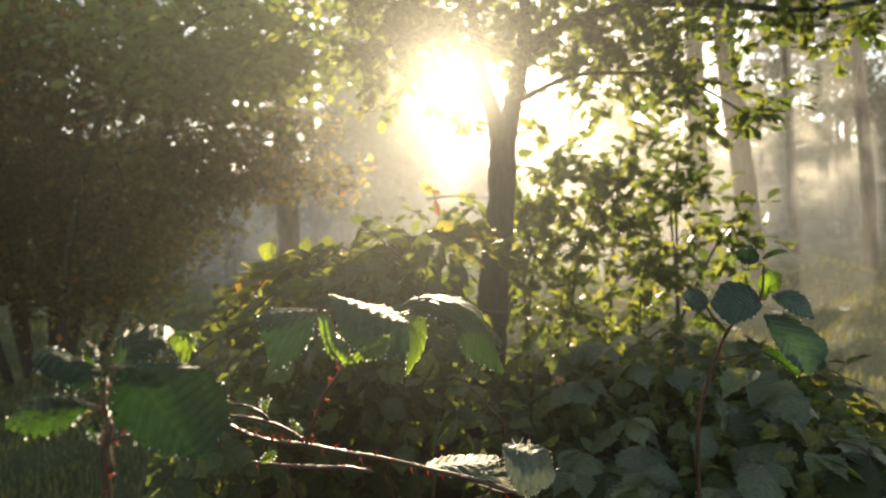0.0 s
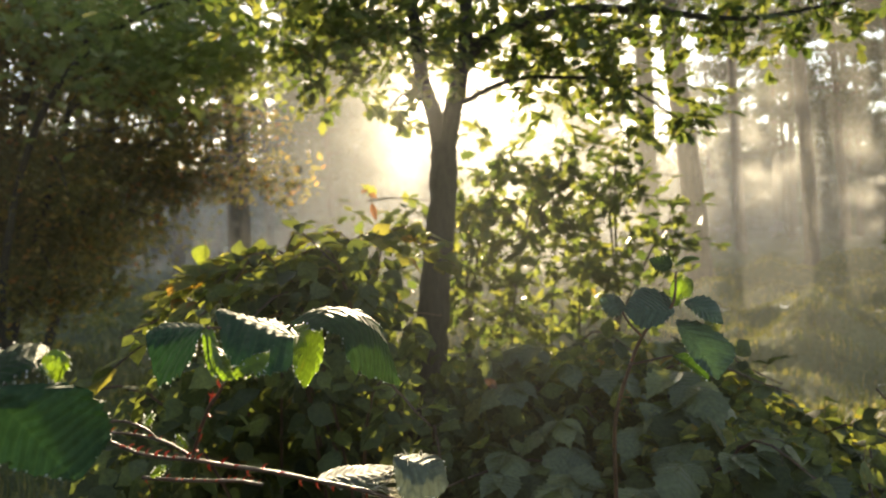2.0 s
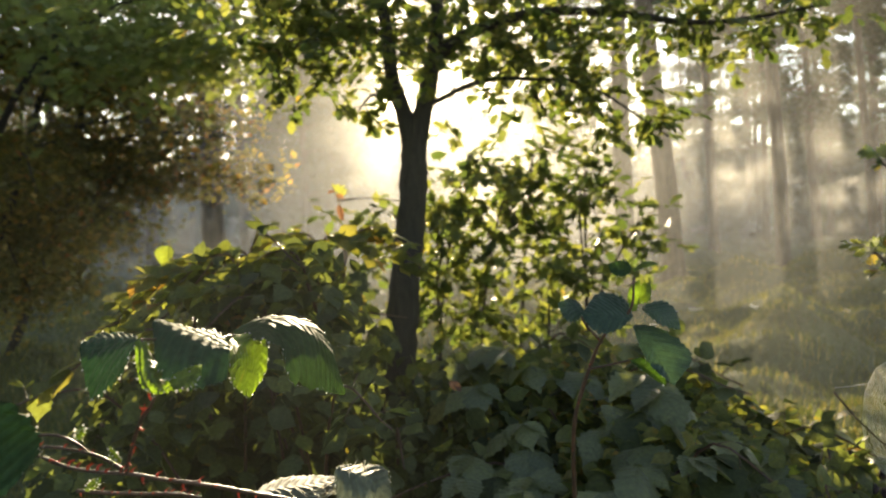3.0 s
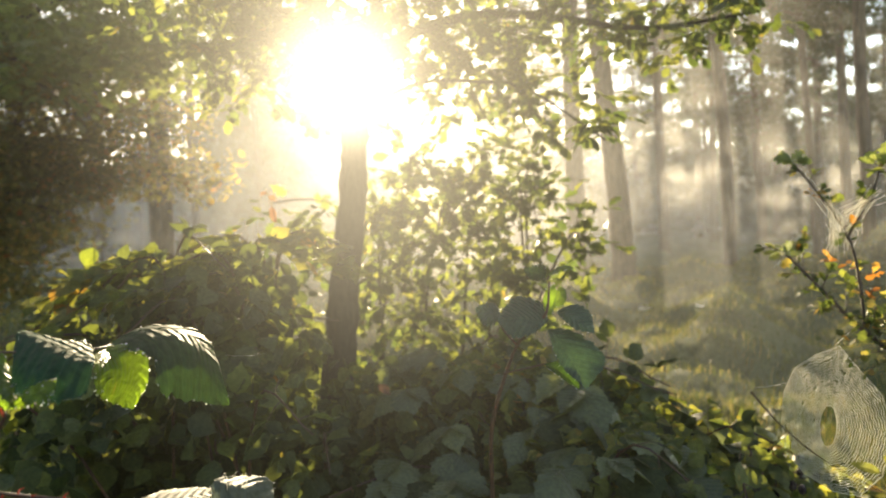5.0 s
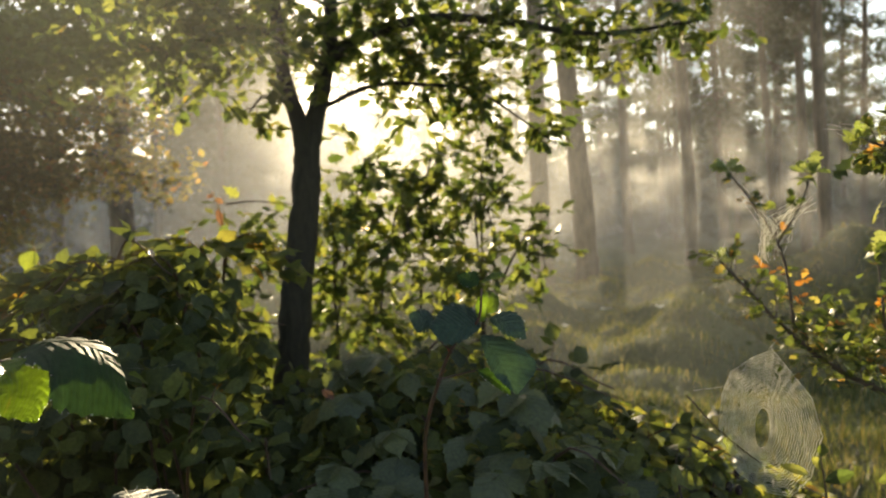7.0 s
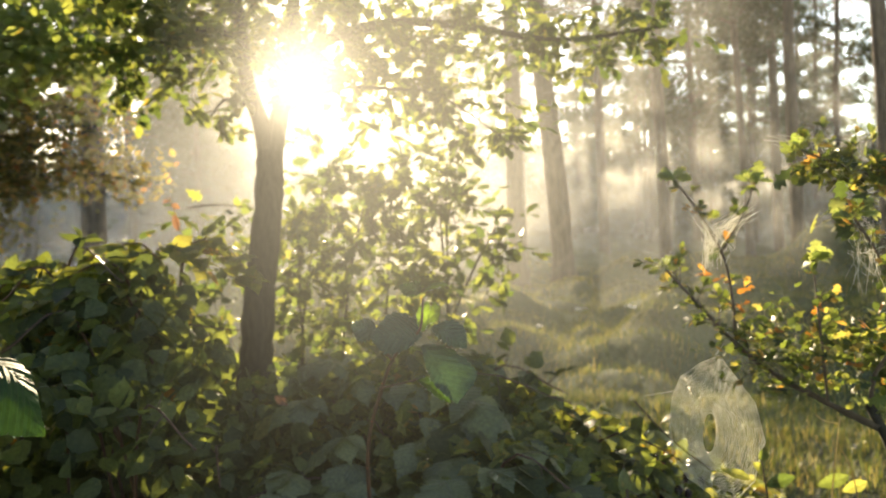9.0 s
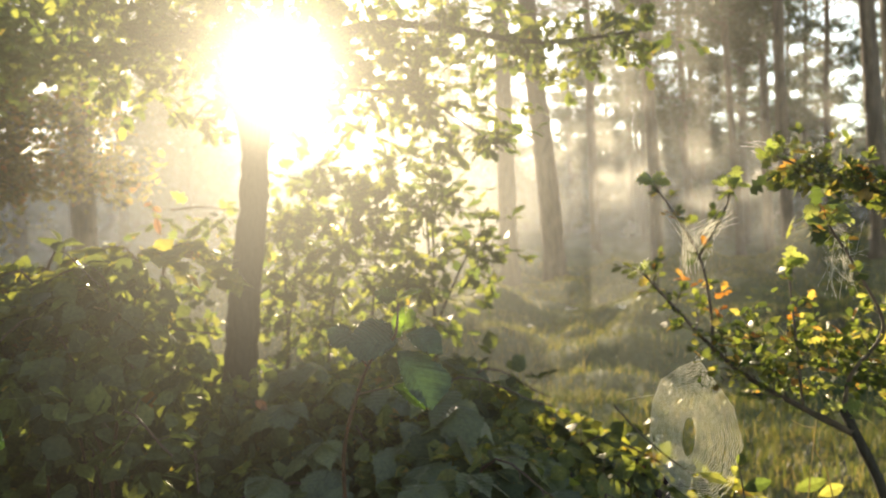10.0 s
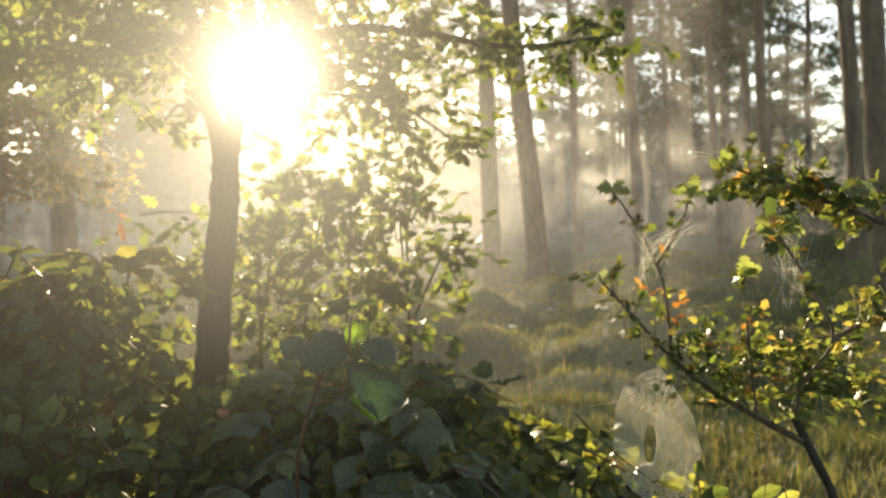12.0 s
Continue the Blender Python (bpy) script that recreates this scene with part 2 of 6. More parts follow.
def mesh_of(name, v, t, material, smooth=True):
    """A mesh from vertices (n, 3) and triangles (m, 3)."""
    v, t = np.asarray(v, np.float32), np.asarray(t, np.int32)
    me = bpy.data.meshes.new(name)
    me.vertices.add(len(v))
    me.vertices.foreach_set("co", v.ravel())
    me.loops.add(t.size)
    me.loops.foreach_set("vertex_index", t.ravel())
    me.polygons.add(len(t))
    me.polygons.foreach_set("loop_start", np.arange(0, t.size, 3, dtype=np.int32))
    me.polygons.foreach_set("use_smooth", np.full(len(t), smooth))
    me.update(calc_edges=True)
    me.materials.append(material)
    return me


def part(name, shape, material, parent, label="", smooth=True):
    """One mesh object under a thing or a part; shape is (vertices, triangles) or a mesh."""
    me = shape if isinstance(shape, bpy.types.Mesh) else mesh_of(name, *shape, material, smooth)
    ob = new(name, me)
    ob.parent = parent
    if label:
        tagged(ob, label)
    return ob


def thing(name, label, category, at=(0, 0, 0), group="", kind=""):
    ob = tagged(new(name), label, category, group, kind)
    ob.location = at
    return ob


def curve_points(pts, steps):
    """A smooth line through the points."""
    p = [np.array(q, float) for q in pts]
    p = [2 * p[0] - p[1]] + p + [2 * p[-1] - p[-2]]
    out = []
    for i in range(1, len(p) - 2):
        for k in range(steps):
            u = k / steps
            a, b, c, d = p[i - 1:i + 3]
            out.append(0.5 * (2 * b + (c - a) * u + (2 * a - 5 * b + 4 * c - d) * u * u + (3 * b - a - 3 * c + d) * u ** 3))
    out.append(p[-2])
    return np.array(out)


def tube(pts, r0, r1, sides=6, steps=5, wobble=0.0, knots=0.0):
    """A tapered round stem along a smooth line through pts."""
    c = curve_points(pts, steps)
    n = len(c)
    d = np.gradient(c, axis=0)
    d /= np.linalg.norm(d, axis=1)[:, None] + 1e-9
    ref = np.array([0.31, 0.87, 0.38]) if abs(d[:, 1]).mean() < 0.8 else np.array([0.9, 0.1, 0.4])
    x = np.cross(d, ref)
    x /= np.linalg.norm(x, axis=1)[:, None]
    y = np.cross(d, x)
    r = np.linspace(r0, r1, n)
    if knots:
        r = r * (1 + knots * rng.standard_normal(n) * 0.5)
    ang = np.linspace(0, 2 * np.pi, sides, endpoint=False)
    v = []
    for i in range(n):
        w = 1 + wobble * rng.standard_normal(sides)
        v.append(c[i] + r[i] * w[:, None] * (np.cos(ang)[:, None] * x[i] + np.sin(ang)[:, None] * y[i]))
    v = np.concatenate(v + [c[-1:] + d[-1:] * r1])
    t = []
    for i in range(n - 1):
        for k in range(sides):
            a, b = i * sides + k, i * sides + (k + 1) % sides
            t += [(a, b, b + sides), (a, b + sides, a + sides)]
    last = (n - 1) * sides
    t += [(last + k, last + (k + 1) % sides, len(v) - 1) for k in range(sides)]
    return v, np.array(t)


def joined(shapes):
    vs, ts, n = [], [], 0
    for v, t in shapes:
        vs.append(np.asarray(v, float))
        ts.append(np.asarray(t) + n)
        n += len(v)
    return np.concatenate(vs), np.concatenate(ts)


def leaf_shape(length, width, rows, cols, teeth=0.0, lobes=0.0, pleat=0.0, fold=0.15, droop=0.2, curl=0.0, twist=0.0, tip=1.0, peak=0.42, seed=0):
    """A leaf from the origin along +y, upper side +z, serrated (teeth) or lobed, pleated between its veins."""
    rr = np.random.default_rng(seed)
    v = []
    for i in range(rows + 1):
        u = i / rows
        w = width * 0.5 * (u / peak if u < peak else (1 - u) / (1 - peak))
        w = width * 0.5 * math.sin(math.pi * u ** (math.log(0.5) / math.log(peak))) ** (0.62 if u < peak else 0.8 * tip)
        w *= 1 + lobes * math.sin(u * 2 * math.pi * 3.6 + 0.6)
        w *= 1 + teeth * (1 if i % 2 else -1) * (0.6 + 0.8 * rr.random())
        if i in (0, rows):
            w = width * 0.012
        for k in range(cols + 1):
            s = 2 * k / cols - 1
            y = length * u - abs(s) * w * -0.35 * (1 - u)
            z = fold * abs(s) * w + pleat * math.sin((u - 0.22 * abs(s)) * 2 * math.pi * 7) * abs(s) * w - droop * length * u * u - curl * w * s * s
            a = twist * u
            v.append((s * w * math.cos(a) - z * math.sin(a) * 0, y, z + s * w * math.sin(a)))
    t = []
    for i in range(rows):
        for k in range(cols):
            a = i * (cols + 1) + k
            t += [(a, a + 1, a + cols + 2), (a, a + cols + 2, a + cols + 1)]
    return np.array(v), np.array(t)


def axes(base, way, face):
    """A pose at base with +y along way and +z near face."""
    y = Vector(way).normalized()
    x = y.cross(Vector(face)).normalized()
    m = Matrix((x, y, x.cross(y))).transposed().to_4x4()
    m.translation = base
    return m


def spread(shapes, poses):
    """Many leaves in one shape: poses are rows of (variant, 4x4)."""
    out = []
    for k, m in poses:
        v, t = shapes[k]
        a = np.array(m)
        out.append((v @ a[:3, :3].T + a[:3, 3], t))
    return joined(out)


def scaled(m, s):
    return m @ Matrix.Diagonal((s, s, s, 1))


def leaf_pose(p, down, tilt, toward=(0, -1, 0), bias=0.3):
    """A leaf that hangs outwards: random heading with some pull to one side."""
    a = rng.uniform(0, 2 * math.pi)
    way = Vector((math.cos(a), math.sin(a), 0)) + Vector(toward) * bias
    way.z = -down * rng.uniform(0.2, 1.3)
    face = Vector((rng.normal(0, tilt), rng.normal(0, tilt), 1))
    if way.length < 0.05 or abs(way.normalized().dot(face.normalized())) > 0.97:
        face = Vector((1, 0.2, 0.3))
    return axes(p, way, face)


BRAMBLE = [leaf_shape(0.055, 0.043, 12, 4, tip=1.5, teeth=0.09, pleat=0.05, fold=0.25, droop=0.25, seed=1), leaf_shape(0.062, 0.044, 12, 4, tip=1.6, teeth=0.09, pleat=0.05, fold=0.1, droop=0.4, curl=0.3, seed=2), leaf_shape(0.046, 0.03, 12, 4, tip=1.6, teeth=0.1, pleat=0.05, fold=0.4, droop=0.15, seed=3)]
OAK = [leaf_shape(0.05, 0.03, 11, 2, lobes=0.26, fold=0.2, droop=0.15, peak=0.58, seed=1), leaf_shape(0.058, 0.034, 11, 2, lobes=0.3, fold=-0.1, droop=0.3, peak=0.6, seed=2), leaf_shape(0.042, 0.028, 11, 2, lobes=0.24, fold=0.5, droop=0.0, peak=0.56, seed=3)]
OAK_SMALL = [leaf_shape(0.05, 0.032, 4, 2, fold=0.2, droop=0.15, peak=0.55, seed=1), leaf_shape(0.058, 0.036, 4, 2, fold=-0.1, droop=0.3, peak=0.55, seed=2), leaf_shape(0.042, 0.03, 4, 2, fold=0.5, peak=0.55, seed=3)]
BRAMBLE_MASS = [leaf_shape(0.055, 0.043, 9, 2, tip=1.5, teeth=0.08, fold=0.25, droop=0.25, seed=1), leaf_shape(0.062, 0.044, 9, 2, tip=1.6, teeth=0.08, fold=0.1, droop=0.4, curl=0.3, seed=2), leaf_shape(0.046, 0.03, 9, 2, tip=1.6, teeth=0.08, fold=0.4, droop=0.15, seed=3)]
OAK_LIGHT = [leaf_shape(0.05, 0.03, 8, 2, lobes=0.26, fold=0.2, droop=0.15, peak=0.58, seed=1), leaf_shape(0.058, 0.034, 8, 2, lobes=0.3, fold=-0.1, droop=0.3, peak=0.6, seed=2), leaf_shape(0.042, 0.028, 8, 2, lobes=0.24, fold=0.5, droop=0.0, peak=0.56, seed=3)]
OAK_MESH = [mesh_of("oak_leaf", *s, M_OAK) for s in OAK]
FINE = [leaf_shape(0.05, 0.028, 17, 2, lobes=0.42, fold=0.3, droop=0.1, peak=0.6, seed=1), leaf_shape(0.056, 0.032, 17, 2, lobes=0.4, fold=-0.2, droop=0.3, peak=0.62, seed=2), leaf_shape(0.042, 0.026, 17, 2, lobes=0.45, fold=0.6, droop=-0.1, curl=0.3, peak=0.6, seed=3)]
LOBED_MESH = [mesh_of("oak_leaf", *s, M_OAK) for s in FINE]
SAPLING_MESH = [mesh_of("sapling_leaf", *s, M_SAPLING) for s in FINE]
M_PALE = leaf_material("pale_oak_leaf", [(0.0, (0.13, 0.17, 0.06)), (1.0, (0.24, 0.26, 0.12))], (1.7, 1.7, 0.9), 0.55, 0.5)
PALE_MESH = [mesh_of("pale_leaf", *s, M_PALE) for s in FINE]
M_ORANGE = leaf_material("orange_leaf", [(0.0, (0.3, 0.12, 0.035)), (0.6, (0.4, 0.2, 0.05)), (1.0, (0.4, 0.3, 0.1))], (1.8, 1.6, 0.9), 0.5, 0.6)
RUST_MESH = [mesh_of("withered_leaf", *s, M_ORANGE) for s in FINE]
BRAMBLE_MESH = [mesh_of("bramble_leaf", *s, M_BRAMBLE_VEINED) for s in BRAMBLE]


def leaves_on(parent, poses, meshes, shapes, material, near, name="leaf", mass="foliage"):
    """The first poses become leaves of their own, the rest one mass."""
    for k, m in poses[:near]:
        ob = part(name, meshes[k], None, parent)
        ob.matrix_basis = m
    if len(poses) > near:
        ob = part(mass, spread(shapes, poses[near:]), material, parent)
        tagged(ob, kind="stuff")


# ---------------------------------------------------------------- ground
def rise(x, y):
    """The height of the ground."""
    x, y = np.asarray(x, float), np.asarray(y, float)
    far = np.clip((y - 2.5) / 3, 0, 1)
    z = -0.06 + 0.05 * np.sin(x * 1.3 + 0.4) * np.sin(y * 1.1) * far + 0.03 * np.sin(x * 3.1 + y * 2.3) * far
    z = z + 0.95 * np.exp(-(((x - 9.4) / 2.6) ** 2 + ((y - 10.5) / 2.4) ** 2)) + 0.22 * np.exp(-(((x - 6.3) / 1.8) ** 2 + ((y - 10.5) / 1.6) ** 2))
    z = z + 0.10 * np.exp(-(((x - 3.4) / 1.6) ** 2 + ((y - 11.6) / 1.0) ** 2))
    z = z + 0.13 * far * np.maximum(0, np.sin(x * 5.1 + 1.7 * np.sin(y * 2.3)) * np.sin(y * 4.3 + 1.2 * np.sin(x * 2.9))) ** 1.3
    z = z + 0.26 * far * np.maximum(0, np.sin(x * 2.2 + 1.1 * np.sin(y * 0.9)) * np.sin(y * 1.9 + 0.8 * np.sin(x * 1.4))) ** 1.5
    z = z + 0.2 * np.clip((y - 14) / 12, 0, 1) + 0.01 * np.clip(y - 30, 0, 60)
    return z


def build_ground():
    g = np.concatenate([-np.geomspace(400, 12, 24), np.linspace(-11, 14, 130), np.geomspace(15, 400, 24)])
    h = np.concatenate([-np.geomspace(400, 4, 16), np.linspace(-3, 22, 130), np.geomspace(23, 900, 30)])
    X, Y = np.meshgrid(g, h)
    Z = rise(X, Y)
    n, m = X.shape
    i = np.arange(n * m).reshape(n, m)
    a, b, c, d = i[:-1, :-1].ravel(), i[:-1, 1:].ravel(), i[1:, 1:].ravel(), i[1:, :-1].ravel()
    t = np.concatenate([np.stack([a, b, c], 1), np.stack([a, c, d], 1)])
    ob = new("ground", mesh_of("ground", np.stack([X.ravel(), Y.ravel(), Z.ravel()], 1), t, M_GROUND))
    tagged(ob, "mossy woodland clearing floor with hummocks", "ground", kind="structure")


build_ground()


def blades(n, x, y, tall, wide):
    """Bent grass blades of two joints, standing at x, y."""
    z = rise(x, y)
    a = rng.uniform(0, 2 * np.pi, n)
    lean = rng.uniform(0.1, 0.8, n) * tall
    dx, dy = np.cos(a), np.sin(a)
    sx, sy = -dy * wide, dx * wide
    p0 = np.stack([x - sx, y - sy, z - 0.01], 1)
    p1 = np.stack([x + sx, y + sy, z - 0.01], 1)
    mx, my, mz = x + dx * lean * 0.35, y + dy * lean * 0.35, z + tall * 0.6
    p2 = np.stack([mx - sx * 0.7, my - sy * 0.7, mz], 1)
    p3 = np.stack([mx + sx * 0.7, my + sy * 0.7, mz], 1)
    p4 = np.stack([x + dx * lean, y + dy * lean, z + tall * rng.uniform(0.75, 1.0, n)], 1)
    v = np.stack([p0, p1, p2, p3, p4], 1).reshape(-1, 3)
    k = np.arange(n)[:, None] * 5
    t = np.concatenate([k + [0, 1, 3], k + [0, 3, 2], k + [2, 3, 4]])
    return v, t


def build_grass():
    # tussocks: many short blades, taller and paler in clumps, thick on the hummocks
    n = 150000
    y = 2.2 + 13 * rng.random(n) ** 1.35
    x = rng.uniform(-0.6, 0.85, n) * (y + 1.5)
    tufts = 2600
    ty = 2.4 + 12.5 * rng.random(tufts) ** 1.2
    tx = rng.uniform(-0.55, 0.82, tufts) * (ty + 1.5)
    pick = rng.integers(0, tufts, n)
    own = rng.random(n) < 0.62
    wide = 0.05 + 0.012 * ty[pick]
    x = np.where(own, tx[pick] + rng.normal(0, 1, n) * wide, x)
    y = np.where(own, ty[pick] + rng.normal(0, 1, n) * wide, y)
    big = rng.uniform(0.35, 1.0, tufts)[pick]
    tall = np.where(own, 0.03 + 0.1 * big ** 2 * rng.random(n), 0.02 + 0.04 * rng.random(n))
    n2 = 26000
    y2 = rng.uniform(-4, 2.6, n2)
    x2 = rng.uniform(-4, 5, n2)
    n, x, y, tall = n + n2, np.concatenate([x, x2]), np.concatenate([y, y2]), np.concatenate([tall, rng.uniform(0.03, 0.1, n2)])
    ob = new("meadow_grass", mesh_of("meadow_grass", *blades(n, x, y, tall, 0.0014 + 0.0003 * np.abs(y)), M_GRASS))
    tagged(ob, "tufted green and straw-coloured grass on the clearing floor", "grass", kind="stuff")


build_grass()


# ---------------------------------------------------------------- pines
def tuft(n, size, seed):
    """A clump of needles: thin blades bursting from the middle."""
    r = np.random.default_rng(seed)
    d = r.standard_normal((n, 3))
    d[:, 2] = np.abs(d[:, 2]) * 0.6 + 0.1
    d /= np.linalg.norm(d, axis=1)[:, None]
    o = r.standard_normal((n, 3)) * size * np.array([0.45, 0.45, 0.2])
    s = np.cross(d, r.standard_normal((n, 3)))
    s /= np.linalg.norm(s, axis=1)[:, None]
    ln = size * r.uniform(0.35, 0.8, n)[:, None]
    v = np.stack([o - s * size * 0.09, o + s * size * 0.09, o + d * ln], 1).reshape(-1, 3)
    return v, np.arange(n * 3).reshape(-1, 3)


TUFTS = [tuft(26, 0.42, k) for k in range(4)]


def pine(seed, height, radius, bare, spreadw, lean, fill=1.0):
    """A Scots pine: bare trunk, dead stubs, whorled limbs with needle clumps."""
    r = np.random.default_rng(seed)
    ob = thing("pine_tree", "tall pine with a bare trunk in morning mist", "pine tree", group="pines round the clearing")
    pts = [(lean * (max(h, 0) / height) ** 1.2 + r.normal(0, 0.02) * (k > 0), r.normal(0, 0.02) * (k > 0), h) for k, h in enumerate(np.linspace(-0.3, height, 9))]
    c = curve_points(pts, 5)
    flare = joined([tube(pts, radius, radius * 0.3, 12, 5, 0.03), tube([(0, 0, -0.3), (lean * 0.01, 0, 0.1), (lean * 0.02, 0, 0.5)], radius * 1.45, radius * 0.9, 12, 4, 0.06)])
    part("trunk", flare, M_PINE, ob)
    poses, limbs = [], []
    h = bare
    while h < height:
        k = min(len(c) - 1, int((h + 0.3) / (height + 0.3) * (len(c) - 1)))
        for j in range(r.integers(2, 4)):
            a = r.uniform(0, 2 * math.pi)
            ln = spreadw * r.uniform(0.45, 1.0) * (1.05 - 0.7 * max(0, (h - bare) / (height - bare)) ** 1.5)
            p0 = c[k]
            p1 = p0 + np.array([math.cos(a) * ln * 0.5, math.sin(a) * ln * 0.5, ln * r.uniform(-0.05, 0.2)])
            p2 = p0 + np.array([math.cos(a) * ln, math.sin(a) * ln, ln * r.uniform(-0.05, 0.4)])
            limbs.append(tube([p0, p1, p2], 0.035, 0.01, 5, 3))
            for q in range(int((3 + ln * 4) * fill)):
                u = r.uniform(0.35, 1.05)
                m = Matrix.Translation(Vector(p0 + (p2 - p0) * u + r.normal(0, 0.16, 3) * [1, 1, 0.6])) @ Euler((0, 0, r.uniform(0, 6.3))).to_matrix().to_4x4()
                poses.append((int(r.integers(4)), scaled(m, r.uniform(0.6, 1.25))))
        h += r.uniform(0.35, 0.8)
    tagged(part("limbs", joined(limbs), M_PINE, ob), kind="stuff")
    crown = part("crown", spread(TUFTS, poses), M_NEEDLE, ob)
    tagged(crown, kind="stuff")
    return ob


def put(ob, x, y, turn=0.0, size=1.0):
    ob.matrix_basis = pose(x, y, float(rise(x, y)), 0, 0, turn) @ Matrix.Diagonal((size, size, size, 1))


near_pines = [  # x, y, trunk radius, lean at the top, first limb
    (2.45, 11.4, 0.145, 0.0, 7.5), (3.45, 12.6, 0.19, -1.5, 7.0), (5.72, 14.0, 0.125, -0.5, 6.5), (7.68, 13.0, 0.115, -0.3, 6.0),
    (9.55, 17.0, 0.12, -0.4, 5.0), (6.18, 19.2, 0.13, -0.3, 5.5), (8.0, 15.3, 0.085, -1.0, 5.0), (6.92, 9.5, 0.115, -0.9, 6.0), (6.2, 8.0, 0.145, -1.3, 6.0), (-3.35, 11.0, 0.17, 0.0, 5.0)]
for i, (x, y, r, lean, bare) in enumerate(near_pines):
    put(pine(40 + i, 14.0 + i % 3, r, bare, 2.0, lean), x, y)
kinds = [pine(60, 12.0, 0.14, 3.2, 2.0, -0.4, 0.6), pine(61, 15.0, 0.16, 4.0, 2.3, 0.3, 0.6), pine(62, 10.0, 0.11, 1.6, 1.7, -0.2, 0.7), pine(63, 13.0, 0.13, 2.4, 2.1, 0.2, 0.6)]
airy = [pine(64, 17.0, 0.13, 4.5, 2.2, 0.3, 0.5), pine(65, 20.0, 0.15, 5.5, 2.4, -0.3, 0.5)]
rr = random.Random(5)
far_spots = []
ax, ay = math.sin(radians(SUN_AZ)), math.cos(radians(SUN_AZ))
for ring in range(1500):
    d, a = rr.uniform(20, 70), rr.uniform(-40, 46)
    x, y = d * math.sin(radians(a)), d * math.cos(radians(a))
    side = x * ay - y * ax
    if -2.0 < side < 6.5 or (6.5 < side < 14.0 and (d < 30 or ring % 3)) or len(far_spots) > 74:
        continue
    if all(math.hypot(x - p, y - q) > 2.6 + 0.035 * d for p, q in far_spots):
        far_spots.append((x, y))
for i in range(22):
    # unseen pines behind and beside the camera, added to cut the sky light
    a, d = rr.uniform(70, 290), rr.uniform(7, 26)
    far_spots.append((d * math.sin(radians(a)), d * math.cos(radians(a))))
for i, (x, y) in enumerate(far_spots):
    k = kinds[i % 4]
    if i < 4:
        put(k, x, y, rr.uniform(0, 360))
    else:
        copy_thing(k, pose(x, y, float(rise(x, y)), 0, 0, rr.uniform(0, 360)))
# a closer screen of pines beside the clearing
for i in range(6):
    a, d = rr.uniform(20, 46), rr.uniform(24, 40)
    x, y = d * math.sin(radians(a)), d * math.cos(radians(a))
    copy_thing(kinds[(1, 3, 0)[i % 3]], pose(x, y, float(rise(x, y)), 0, 0, rr.uniform(0, 360)))
# unseen pines at back left, added to darken the thicket's face
for i in range(10):
    a, d = rr.uniform(195, 285), rr.uniform(4.5, 12)
    x, y = d * math.sin(radians(a)), d * math.cos(radians(a))
    copy_thing(kinds[2 + i % 2], pose(x, y, float(rise(x, y)), 0, 0, rr.uniform(0, 360)))
# thin tall pines stand along the sunny ride
ride = [(58, -2.4), (84, 3.4), (90, 8.6), (96, 5.4), (88, -3.0), (108, 11.5), (46, -3.2), (54, -4.6), (62, -2.8), (40, -5.2),
        (70, -5.6), (48, -6.8), (80, -4.4), (58, 10.4), (64, 12.6), (50, 12.0), (76, 14.0), (56, 14.5), (80, 11.6), (72, 10.0)]
for i, (d, w) in enumerate(ride):
    x, y = d * ax + w * ay, d * ay - w * ax
    if i < 2:
        put(airy[i], x, y)
    else:
        copy_thing(airy[i % 2], pose(x, y, float(rise(x, y)), 0, 0, rr.uniform(0, 360)))


lofty = pine(66, 23.0, 0.14, 12.5, 3.0, 0.2, 0.8)
for i, (d, w) in enumerate(((60, -1.5), (57, 1.8), (66, 3.2), (63, -3.0), (60, 5.4), (58, 8.0))):
    x, y = d * ax + w * ay, d * ay - w * ax
    if i == 0:
        put(lofty, x, y)
    else:
        copy_thing(lofty, pose(x, y, float(rise(x, y)), 0, 0, 70 * i))


# low pines in the sunny ride, and undergrowth far back
def bush(seed, w, h):
    """A loose woodland bush: thin stems and small leaf clumps."""
    r = np.random.default_rng(seed)
    ob = thing("woodland_bush", "hazy bush at the back of the clearing", "bush", group="bushes behind the clearing")
    poses = []
    for k in range(9):
        a, ln = r.uniform(0, 6.3), r.uniform(0.5, 1.0)
        tip = np.array([math.cos(a) * w * ln, math.sin(a) * w * ln, h * r.uniform(0.6, 1.0)])
        part("stem", tube([(0, 0, -0.1), tip * [0.4, 0.4, 0.6], tip], 0.02, 0.006, 5, 4), M_BARK, ob)
        for q in range(26):
            c = tip * r.uniform(0.35, 1.05) + r.normal(0, 0.22, 3)
            m = Matrix.Translation(Vector(c)) @ Euler((r.uniform(-0.5, 0.5), 0, r.uniform(0, 6.3))).to_matrix().to_4x4()
            poses.append((int(r.integers(4)), scaled(m, r.uniform(0.5, 1.0))))
    tagged(part("foliage", spread(TUFTS, poses), M_NEEDLE, ob), kind="stuff")
    return ob


bushes = [bush(80, 1.3, 1.7), bush(81, 1.0, 2.4), bush(82, 1.6, 1.3)]
for i in range(64):
    d, a = rr.uniform(24, 75), rr.uniform(-36, 40)
    x, y = d * math.sin(radians(a)), d * math.cos(radians(a))
    if i < 3:
        put(bushes[i], x, y)
    else:
        copy_thing(bushes[i % 3], pose(x, y, float(rise(x, y)), 0, 0, rr.uniform(0, 360)))
